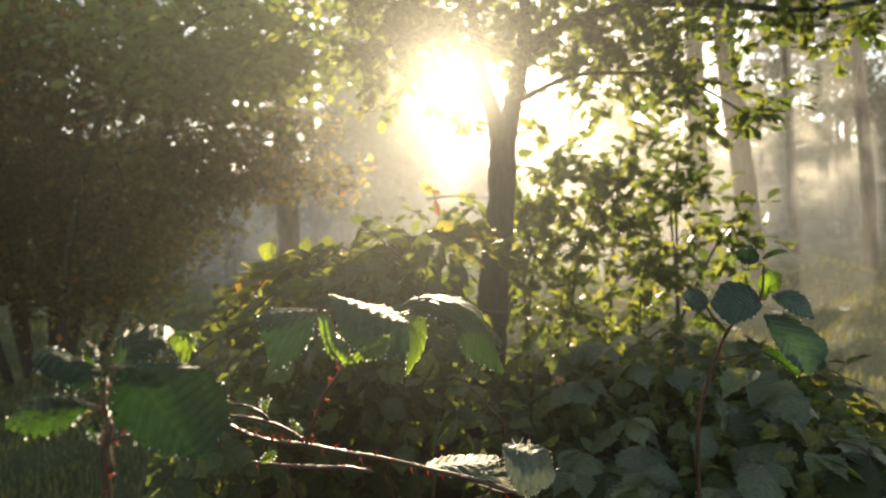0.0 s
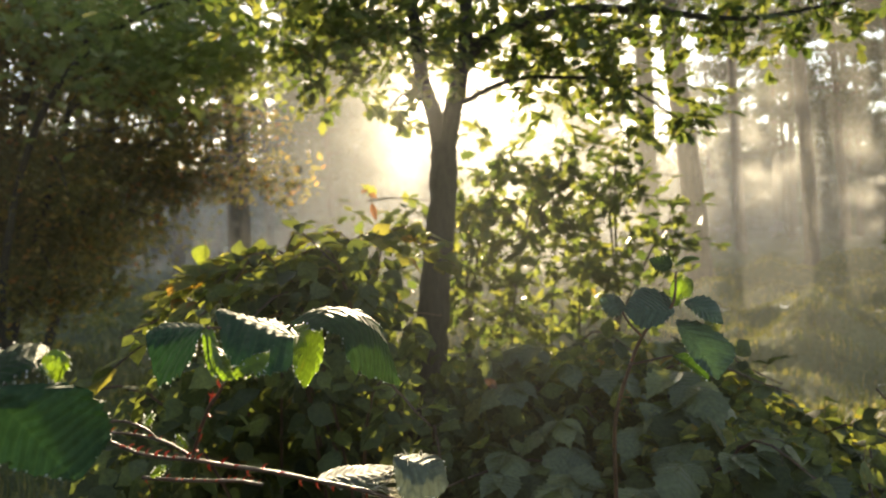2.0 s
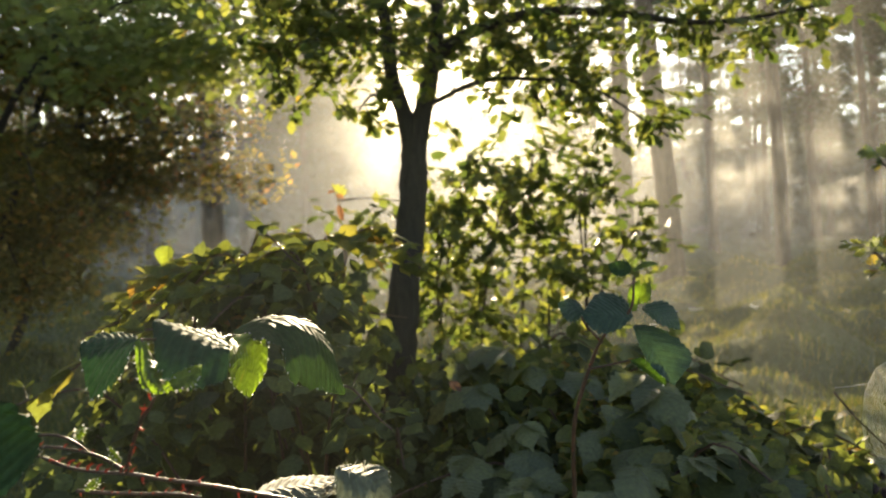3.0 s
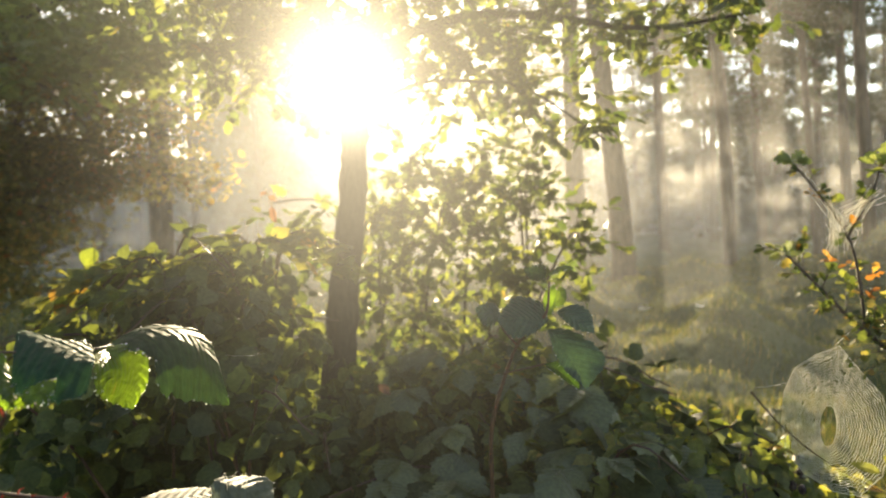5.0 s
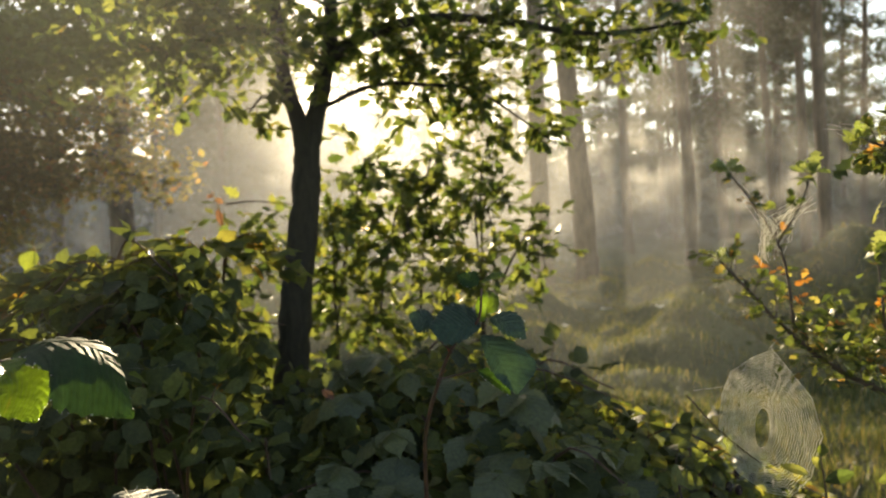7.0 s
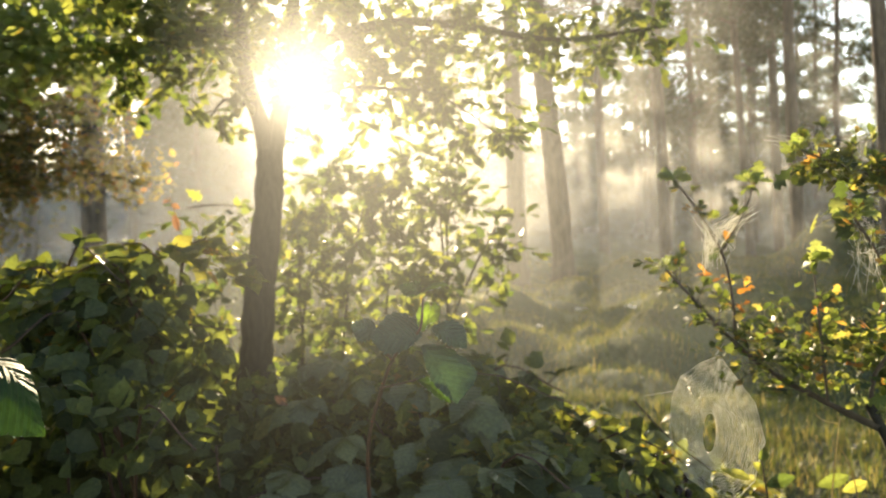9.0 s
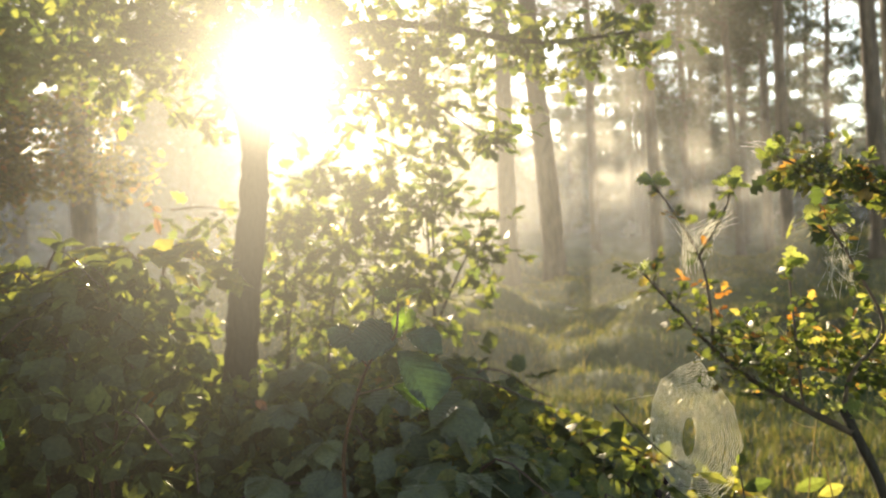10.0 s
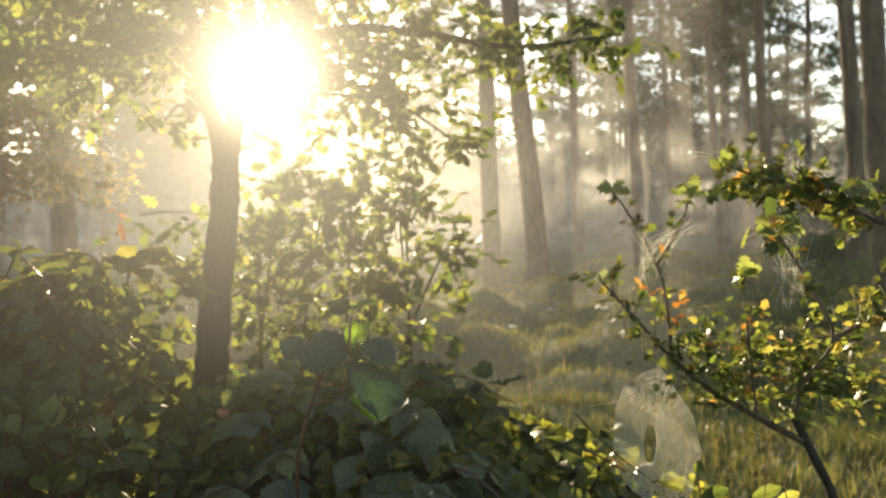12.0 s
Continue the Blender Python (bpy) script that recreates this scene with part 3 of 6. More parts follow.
for i in range(96):
    d, w = rr.uniform(30, 72), rr.uniform(-7, 10)
    x, y = d * ax + w * ay, d * ay - w * ax
    # their tops stay below the low sun's path over the clearing
    tall = 1.3 * (0.95 + 0.1736 * d) if w < -2.2 else 0.1736 * d - float(np.interp(w, [-2.2, -0.6, 0.6], [-0.8, -0.1, 0.5])) if w < 1.3 else 0.1736 * (d - 14)
    tall *= rr.uniform(0.82, 1.0)
    k = (0, 2, 3)[i % 3]
    o = copy_thing(kinds[k], pose(x, y, float(rise(x, y)) - 0.1, 0, 0, rr.uniform(0, 360)))
    o.scale = (tall / (12.0, 0, 10.0, 13.0)[k],) * 3


for i in range(34):
    d, w = rr.uniform(74, 120), rr.uniform(-12, 14)
    x, y = d * ax + w * ay, d * ay - w * ax
    tall = 0.9 * (0.95 + 0.1736 * d) - 1.0
    k = (0, 2, 3)[i % 3]
    o = copy_thing(kinds[k], pose(x, y, float(rise(x, y)) - 0.4, 0, 0, rr.uniform(0, 360)))
    o.scale = (tall / (12.0, 0, 10.0, 13.0)[k],) * 3
for i in range(90):
    # a belt of tall undergrowth closes the view between the far trunks
    a = rr.uniform(3, 44) if i % 4 else rr.uniform(-38, -12)
    d = rr.uniform(42, 105)
    x, y = d * math.sin(radians(a)), d * math.cos(radians(a))
    o = copy_thing(bushes[i % 3], pose(x, y, float(rise(x, y)) - 0.3, 0, 0, rr.uniform(0, 360)))
    k = (0.075 * d + 0.9) * rr.uniform(0.6, 1.0) / (1.7, 2.4, 1.3)[i % 3]
    o.scale = (k * 1.3, k * 1.3, k)
for d, w in ((46, -2.9), (54, -4.4), (62, -3.0), (66, 5.0)):
    x, y = d * ax + w * ay, d * ay - w * ax
    copy_thing(kinds[3], pose(x, y, float(rise(x, y)), 0, 0, rr.uniform(0, 360)))


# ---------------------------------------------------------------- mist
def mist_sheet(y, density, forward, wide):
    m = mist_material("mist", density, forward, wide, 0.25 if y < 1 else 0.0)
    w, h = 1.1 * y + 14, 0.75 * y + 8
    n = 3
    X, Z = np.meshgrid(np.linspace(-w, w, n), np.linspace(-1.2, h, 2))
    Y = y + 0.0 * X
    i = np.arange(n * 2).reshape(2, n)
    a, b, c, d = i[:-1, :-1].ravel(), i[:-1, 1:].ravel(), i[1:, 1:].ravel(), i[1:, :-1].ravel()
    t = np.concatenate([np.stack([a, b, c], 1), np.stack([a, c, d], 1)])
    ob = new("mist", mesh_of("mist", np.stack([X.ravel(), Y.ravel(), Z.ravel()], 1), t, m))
    tagged(ob, "flat see-through sheet in place of mist and lens glare", "mist", "veils of mist", "stuff")


# sheets stand in for mist; the first, close to the lens, for its glare
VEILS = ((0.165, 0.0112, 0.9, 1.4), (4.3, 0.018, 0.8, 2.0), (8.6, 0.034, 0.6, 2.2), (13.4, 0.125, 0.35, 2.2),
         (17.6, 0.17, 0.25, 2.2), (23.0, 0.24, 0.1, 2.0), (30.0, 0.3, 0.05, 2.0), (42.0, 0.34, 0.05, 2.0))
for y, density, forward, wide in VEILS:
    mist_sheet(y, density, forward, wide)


# ---------------------------------------------------------------- clumps of leaves
def clump_poses(clumps, size, down=0.5, tilt=0.5, near_first=True, variants=3):
    """Leaf poses in clumps of (centre, spread in x, y, z, number)."""
    out = []
    for c, s, n in clumps:
        for _ in range(n):
            p = Vector(c) + Vector((rng.normal(0, s[0]), rng.normal(0, s[1]), rng.normal(0, s[2])))
            out.append((int(rng.integers(variants)), scaled(leaf_pose(p, down, tilt), size * rng.uniform(0.7, 1.25))))
    if near_first:
        out.sort(key=lambda q: q[1].translation.y)
    return out


def spray_poses(clumps, size, per=9, length=0.075, hang=0.25):
    """Leaves in small flat sprays, each along its own short shoot."""
    out = []
    for c, s, n in clumps:
        for _ in range(max(1, n // per)):
            p = Vector(c) + Vector((rng.normal(0, s[0]), rng.normal(0, s[1]), rng.normal(0, s[2])))
            a = rng.uniform(0, 2 * math.pi)
            way = Vector((math.cos(a), math.sin(a), rng.normal(-hang, 0.35))).normalized()
            up = Vector((rng.normal(0, 0.4), rng.normal(0, 0.4), 1))
            side = way.cross(up).normalized()
            for q in range(per):
                f = q / (per - 1)
                turn = (1 if q % 2 else -1) * (1 - f) * 0.9
                at = p + way * (f * length) + Vector(rng.normal(0, 0.003, 3))
                face = up + Vector(rng.normal(0, 0.3, 3))
                out.append((int(rng.integers(3)), scaled(axes(at, way + side * turn + Vector(rng.normal(0, 0.2, 3)), face), size * rng.uniform(0.6, 1.25))))
    return out


def twigs(parent, line, n, length, per, size, start=0.12, thick=0.0012, hang=0.0, lift=0.25):
    """Side twigs off a branch, each with leaves; returns the leaf poses."""
    c, poses = curve_points(line, 8), []
    for k in range(n):
        u = start + (1 - start) * (k + rng.random()) / n
        i = min(len(c) - 2, max(1, int(u * (len(c) - 1))))
        d = Vector(c[i + 1] - c[i - 1]).normalized()
        side = d.cross(Vector(rng.normal(0, 1, 3))).normalized()
        way = (side + d * rng.uniform(0.2, 1.0) + Vector((0, 0, lift))).normalized()
        ln = length * rng.uniform(0.45, 1.15) * (1.1 - 0.4 * u)
        b = Vector(c[i])
        tip = b + way * ln - Vector((0, 0, hang * ln))
        mid = (b + tip) / 2 + Vector((0, 0, 0.12 * ln))
        part("twig", tube([b, mid, tip], thick, thick * 0.5, 4, 3), M_TWIG, parent)
        for q in range(per):
            f = 1.0 if q < per // 3 else rng.uniform(0.25, 1.0)
            at = (b * (1 - f) + tip * f) + Vector((0, 0, 0.12 * ln * 4 * f * (1 - f) * 0.6))
            out = way * rng.uniform(0.3, 1.0) + Vector(rng.normal(0, 0.6, 3)) - Vector((0, 0, hang * 0.5))
            face = Vector((rng.normal(0, 0.45), rng.normal(0, 0.45) - 0.1, 1))
            poses.append((int(rng.integers(3)), scaled(axes(at, out, face), size * rng.uniform(0.65, 1.2))))
    return poses


# ---------------------------------------------------------------- the forked oak
def build_oak():
    ob = thing("oak_tree", "young forked oak standing dark against the sun", "tree")
    part("trunk", tube([(-0.1, 2.02, -0.15), (-0.09, 2.01, 0.3), (-0.05, 2.0, 0.654), (-0.031, 2.0, 0.841), (-0.004, 2.0, 1.041), (0.003, 2.0, 1.158)], 0.045, 0.031, 12, 8, 0.04, 0.05), M_BARK, ob)
    part("limb", tube([(0.004, 2.0, 1.107), (-0.014, 2.0, 1.22), (-0.042, 2.0, 1.32), (-0.061, 2.0, 1.505), (-0.16, 2.05, 2.1), (-0.3, 2.1, 2.8)], 0.024, 0.008, 10, 6, 0.03, 0.05), M_BARK, ob)
    part("limb", tube([(-0.002, 2.0, 1.107), (0.029, 2.0, 1.239), (0.055, 2.0, 1.345), (0.071, 2.0, 1.503), (0.06, 2.0, 2.1), (0.1, 1.9, 3.0)], 0.026, 0.01, 10, 6, 0.03, 0.05), M_BARK, ob)
    part("branch", tube([(0.066, 2.0, 1.364), (0.142, 1.97, 1.407), (0.299, 1.93, 1.438), (0.472, 1.88, 1.412), (0.663, 1.83, 1.372), (0.893, 1.8, 1.392)], 0.017, 0.003, 8, 6, 0.03, 0.06), M_BARK, ob)
    part("branch", tube([(0.045, 2.0, 1.252), (0.164, 1.95, 1.291), (0.291, 1.9, 1.281), (0.402, 1.87, 1.255), (0.566, 1.85, 1.135)], 0.007, 0.002, 6, 5, 0.03, 0.06), M_BARK, ob)
    part("branch", tube([(-0.056, 2.0, 1.426), (-0.138, 1.95, 1.428), (-0.241, 1.9, 1.379), (-0.304, 1.86, 1.323)], 0.008, 0.002, 6, 5, 0.03, 0.06), M_BARK, ob)
    part("branch", tube([(-0.024, 2.0, 1.254), (-0.081, 1.95, 1.273), (-0.117, 1.93, 1.232)], 0.005, 0.002, 6, 5, 0.03, 0.06), M_BARK, ob)
    more = []
    for line, n, ln in (([(0.066, 2.0, 1.364), (0.142, 1.97, 1.407), (0.299, 1.93, 1.438), (0.472, 1.88, 1.412), (0.663, 1.83, 1.372), (0.893, 1.8, 1.392)], 46, 0.15), ([(0.045, 2.0, 1.252), (0.164, 1.95, 1.291), (0.291, 1.9, 1.281), (0.402, 1.87, 1.255), (0.566, 1.85, 1.135)], 26, 0.1),
                        ([(-0.056, 2.0, 1.426), (-0.138, 1.95, 1.428), (-0.241, 1.9, 1.379), (-0.304, 1.86, 1.323)], 26, 0.13), ([(-0.024, 2.0, 1.254), (-0.081, 1.95, 1.273), (-0.117, 1.93, 1.232)], 7, 0.05),
                        ([(-0.042, 2.0, 1.32), (-0.061, 2.0, 1.505), (-0.16, 2.05, 2.1)], 18, 0.16), ([(0.055, 2.0, 1.345), (0.071, 2.0, 1.503), (0.06, 2.0, 2.1)], 18, 0.16),
                        ([(0.07, 2.0, 1.476), (0.223, 1.9, 1.509), (0.461, 1.8, 1.464)], 30, 0.14), ([(-0.059, 2.0, 1.478), (-0.174, 1.9, 1.502), (-0.353, 1.85, 1.477)], 30, 0.14)):
        more += twigs(ob, line, n, ln, 11, 0.58, thick=0.0014, hang=0.35)
    c = [((-0.137, 1.95, 1.453), (0.12, 0.14, 0.07), 150), ((-0.23, 1.9, 1.355), (0.06, 0.1, 0.05), 40), ((-0.184, 1.9, 1.269), (0.012, 0.02, 0.02), 5),
         ((-0.274, 1.9, 1.454), (0.12, 0.15, 0.05), 90), ((-0.078, 1.95, 1.35), (0.05, 0.1, 0.05), 45), ((-0.104, 1.93, 1.245), (0.03, 0.05, 0.02), 12), ((-0.0, 2.05, 1.478), (0.07, 0.12, 0.06), 60),
         ((0.193, 1.95, 1.37), (0.09, 0.12, 0.04), 110), ((0.201, 1.93, 1.25), (0.07, 0.08, 0.03), 32), ((0.346, 1.92, 1.335), (0.09, 0.12, 0.05), 120), ((0.401, 1.87, 1.224), (0.06, 0.06, 0.03), 45),
         ((0.525, 1.86, 1.182), (0.035, 0.05, 0.025), 26), ((0.475, 1.9, 1.392), (0.09, 0.12, 0.05), 90), ((0.604, 1.85, 1.353), (0.06, 0.08, 0.045), 60), ((0.714, 1.83, 1.377), (0.07, 0.08, 0.035), 50),
         ((0.855, 1.8, 1.385), (0.07, 0.06, 0.025), 34), ((0.157, 2.0, 1.469), (0.12, 0.15, 0.04), 90)]
    c = [(a, b, int(n * (4.6 if a[0] < 0.1 else 3.0))) for a, b, n in c]
    poses = spray_poses(c, 0.58, 7, 0.065)
    top = clump_poses([((0.1, 2.1, 2.1), (0.55, 0.4, 0.25), 330), ((-0.3, 2.2, 2.6), (0.5, 0.4, 0.3), 240)], 0.9)
    poses = sorted(poses + more, key=lambda q: q[1].translation.y)

    def shades(m):
        # leaves cut away where they would hide the sun from the camera's path
        p = m.translation
        x, z = p.x - sd.x / sd.y * p.y, p.z - sd.z / sd.y * p.y
        return not (0.898 < z < 0.982 and (0.04 < x < 0.088 or 0.14 < x < 0.176 or 0.208 < x < 0.3))

    poses = [q for q in poses if shades(q[1])]
    leaves_on(ob, poses + top, OAK_MESH, OAK_LIGHT, M_OAK, 250, mass="crown")


build_oak()


# ---------------------------------------------------------------- shrub behind the trunk
def build_shrub():
    ob = thing("oak_shrub", "sunlit leafy shrub beside the oak trunk", "shrub")
    more = []
    for k, tip in enumerate(((0.124, 2.2, 1.119), (0.306, 2.25, 1.132), (0.42, 2.2, 1.019), (0.52, 2.1, 0.911), (0.33, 2.1, 0.846), (0.208, 2.15, 0.996), (0.041, 2.25, 0.943), (0.44, 2.2, 1.1))):
        b = Vector((0.06 + 0.5 * tip[0] + 0.05 * (k % 3 - 1), 2.3 + 0.05 * (k % 2), -0.1))
        mid = b.lerp(Vector(tip), 0.5) + Vector((0.07 * ((k * 7) % 5 - 2) / 2, 0.05, 0.06))
        end = Vector(tip) + Vector((0.04, -0.03, -0.05))
        part("stem", tube([b, mid, tip, end], 0.0055, 0.0012, 6, 6, 0.0, 0.08), M_BARK, ob)
        more += twigs(ob, [b, mid, tip, end], 18, 0.17, 6, 0.82, start=0.3, thick=0.0012, hang=0.15)
    c = [((0.122, 2.2, 1.059), (0.06, 0.08, 0.05), 90), ((0.243, 2.25, 1.096), (0.07, 0.08, 0.035), 80), ((0.348, 2.25, 1.039), (0.07, 0.1, 0.05), 110), ((0.177, 2.2, 0.939), (0.1, 0.1, 0.06), 170),
         ((0.34, 2.2, 0.91), (0.06, 0.1, 0.05), 85), ((0.049, 2.3, 0.849), (0.06, 0.1, 0.06), 70), ((0.45, 2.2, 1.004), (0.03, 0.05, 0.03), 20), ((0.535, 2.1, 0.92), (0.03, 0.04, 0.018), 24),
         ((0.258, 2.1, 0.823), (0.09, 0.1, 0.05), 100), ((0.106, 2.3, 0.722), (0.08, 0.1, 0.05), 60), ((0.497, 2.2, 1.078), (0.03, 0.05, 0.01), 8), ((0.38, 2.0, 0.85), (0.04, 0.06, 0.03), 10), ((0.065, 2.25, 0.79), (0.05, 0.1, 0.06), 60),
         ((0.198, 2.15, 0.734), (0.1, 0.1, 0.05), 110), ((0.3, 2.15, 0.729), (0.06, 0.1, 0.05), 14), ((0.054, 2.3, 0.973), (0.04, 0.08, 0.06), 50), ((-0.127, 2.25, 0.889), (0.06, 0.1, 0.07), 90), ((-0.174, 2.2, 0.981), (0.05, 0.1, 0.04), 40), ((-0.153, 2.2, 0.773), (0.07, 0.1, 0.06), 70)]
    poses = spray_poses([(a, (b[0] * 1.2, b[1], b[2] * 1.2), int(n * 1.05)) for a, b, n in c], 0.8, 6, 0.07, 0.5) + clump_poses([(a, b, int(n * 0.25)) for a, b, n in c], 0.8, tilt=1.0)
    leaves_on(ob, sorted(poses + more, key=lambda q: q[1].translation.y), LOBED_MESH, FINE, M_OAK, 200)


build_shrub()


# ---------------------------------------------------------------- bramble thicket
CREST = ((-0.9, 0.0), (-0.61, 0.35), (-0.51, 0.56), (-0.45, 0.7), (-0.4, 0.79), (-0.34, 0.845), (-0.25, 0.89), (-0.14, 0.935), (-0.09, 0.92), (-0.04, 0.86), (0.0, 0.73), (0.19, 0.72), (0.34, 0.73), (0.41, 0.705), (0.5, 0.66), (0.59, 0.61), (0.68, 0.565), (0.78, 0.52), (1.0, 0.42), (1.5, 0.26), (2.2, 0.0))


def thicket_top(x, y):
    h = float(np.interp(x, [a for a, _ in CREST], [b for _, b in CREST]))
    return h - float(np.interp(x, [0.15, 0.4], [0.5, 0.2])) * max(0.0, 1.3 - y) - (0.25 if x < 0.1 else 0.85) * max(0.0, y - 1.5)


def build_thicket():
    ob = thing("bramble_thicket", "dense dark bramble thicket, backlit along its crest", "bramble")
    poses = []
    while len(poses) < 11500:
        x, y = rng.uniform(-1.0, 1.9), rng.uniform(0.98, 2.3)
        top = thicket_top(x, y)
        edge = 0.06 * math.sin(9 * x + 1) + 0.04 * math.sin(23 * x)
        if top < 0.06 or y < 1.05 + edge or y > 2.1 + 2 * edge or x < -0.88 + 0.3 * math.sin(5 * y) ** 2 * 0.4:
            continue
        z = top - (abs(rng.normal(0, 0.06)) if rng.random() < (0.75 if x > 0.1 else 0.6) else rng.uniform(0, 0.5)) + rng.normal(0, 0.018)
        if z < 0:
            continue
        # hollow and dark below the overhanging crest
        if x < 0.12 and z < top - 0.1 and y < 1.3:
            continue
        # the oak's stem stays clear
        if abs(x + 0.05 + 0.02 * (y - 1.4)) < 0.09 and y > 1.45 and z > 0.6 and y < 2.1:
            continue
        # left free of leaves so that the berries show from the camera
        if 0.55 < x < 0.72 and y < 1.24 and z > 0.5:
            continue
        flat = x > 0.12
        if x > 0.25 and rng.random() < 0.5:
            continue
        m = leaf_pose((x, y, z), 0.45 if flat else 0.6, 0.45 if flat else 1.0, (0, -1, 0), 0.7)
        fine = 0.66 if not flat else 0.72 if y > 1.2 or x > 0.35 else 1.0
        poses.append((int(rng.integers(3)), scaled(m, fine * rng.uniform(0.6, 1.2))))
    # a deep bank of hidden leaves, added to keep the sun off the front
    bank = []
    for _ in range(11000):
        x, y = rng.uniform(-0.85, 0.75), rng.uniform(1.45, 2.5)
        z = (thicket_top(x, y) - (0.05 if x < 0.25 else 0.14)) * rng.uniform(0.02, 1.0)
        if z > 0 and not (abs(x + 0.06) < 0.1 and z > 0.5):
            bank.append((int(rng.integers(3)), scaled(leaf_pose((x, y, z), 0.5, 0.9), rng.uniform(1.1, 1.7))))
    tagged(part("inner_foliage", spread(OAK_SMALL, bank), M_BRAMBLE, ob), kind="stuff")
    poses.sort(key=lambda q: q[1].translation.y - 0.5 * q[1].translation.z)
    # broad three-part leaves hang over its face and slope
    big = []
    for k in range(135):
        x = rng.uniform(0.1, 1.25)
        y = 1.0 + 0.55 * rng.uniform(0, 1) ** 2
        z = thicket_top(x, y) + rng.uniform(0.01, 0.045)
        if z < 0.12 or (0.52 < x < 0.74 and y < 1.26):
            continue
        turn = rng.normal(0, 0.7)
        ahead = Vector((math.sin(turn), -math.cos(turn), -0.22))
        for q, s in ((0, 1.0), (1.0, 0.82), (-1.0, 0.82)):
            way = Matrix.Rotation(q, 3, "Z") @ ahead
            face = Vector((rng.normal(0, 0.22), -0.06 + rng.normal(0, 0.18), 1))
            big.append((int(rng.integers(2)), scaled(axes((x, y, z), way, face), s * rng.uniform(0.7, 1.3))))
    leaves_on(ob, big + poses, BRAMBLE_MESH, BRAMBLE_MASS, M_BRAMBLE, min(300, len(big)))
    # small young leaves along the slope, coloured bright as if in the sun
    young = []
    while len(young) < 3400:
        x, y = rng.uniform(0.15, 1.05), rng.uniform(1.0, 1.75)
        z = thicket_top(x, y) + rng.uniform(-0.045, 0.025)
        if 0.55 < x < 0.72 and y < 1.24:
            continue
        if math.sin(31 * x + 5 * y) + math.sin(27 * y - 9 * x) < -0.3:
            continue
        face = Vector((rng.normal(0, 0.6), -0.6 + rng.normal(0, 0.5), 0.7))
        a = rng.uniform(0, 2 * math.pi)
        young.append((int(rng.integers(3)), scaled(axes((x, y, z), Vector((math.cos(a), 0.4 * math.sin(a), rng.uniform(-0.5, 0.5))), face), rng.uniform(0.3, 0.6))))
    tagged(part("young_leaves", spread(BRAMBLE_MASS, young), M_YOUNG_LIT, ob), kind="stuff")
    # long shoots arch over the crest, their leaves in flat rows
    row = []
    for k in range(20):
        x, y = rng.uniform(-0.34, -0.08), rng.uniform(1.15, 1.5)
        h = thicket_top(x, y)
        side = -1 if k % 3 else 1
        reach = rng.uniform(0.1, 0.17)
        a = Vector((x, y + 0.1, h - 0.12))
        line = [a, Vector((x + 0.2 * side * reach, y + 0.05, h + 0.01)), Vector((x + 0.6 * side * reach, y, h + rng.uniform(0.0, 0.035))), Vector((x + side * reach, y - 0.04, h - rng.uniform(0.0, 0.05)))]
        part("cane", tube(line, 0.0024, 0.0009, 5, 6), M_CANE, ob)
        pts = curve_points(line, 8)
        for p in pts[8::2]:
            for q in (-1, 0, 1):
                way = Vector((side * 0.5 + rng.normal(0, 0.3), -0.5 + 0.7 * q, -0.1 + rng.normal(0, 0.2)))
                face = Vector((rng.normal(0, 0.3), -0.35 + rng.normal(0, 0.3), 1))
                row.append((int(rng.integers(3)), scaled(axes(tuple(p), way, face), rng.uniform(0.45, 0.8))))
    tagged(part("arching_leaves", spread(BRAMBLE_MASS, row), M_YOUNG_LIT, ob), kind="stuff")
    shoots = []
    for k in range(70):
        x, y = rng.uniform(-0.8, 0.85), rng.uniform(1.05, 1.8)
        h = thicket_top(x, y)
        if h < 0.2 or (abs(x + 0.05) < 0.12 and y > 1.4):
            continue
        dx, up = rng.normal(0, 0.13), rng.uniform(-0.03, 0.03)
        line = [(x - dx, y + 0.2, -0.06), (x - dx * 0.5, y + 0.1, h * 0.6), (x, y, h + up), (x + dx * 0.8, y - 0.05, h - 0.03 + up)]
        part("cane", tube(line, 0.0032, 0.0012, 5, 5), M_CANE, ob)
        shoots += twigs(ob, line, 6, 0.05, 3, 0.6, start=0.5, thick=0.0009)
    tagged(part("shoot_leaves", spread(BRAMBLE_MASS, shoots), M_BRAMBLE, ob), kind="stuff")


build_thicket()


# ---------------------------------------------------------------- dark tree on the far side
def build_dark_tree(name, label, base, stems, clumps, size, material, leaf, near=0):
    ob = thing(name, label, "tree")
    for s in stems:
        part("trunk", tube(s[0], s[1], s[2], 9, 6, 0.04, 0.05), M_BARK, ob)
    poses = clump_poses(clumps, size)
    crown = part("crown", spread(leaf, poses), material, ob)
    tagged(crown, kind="stuff")


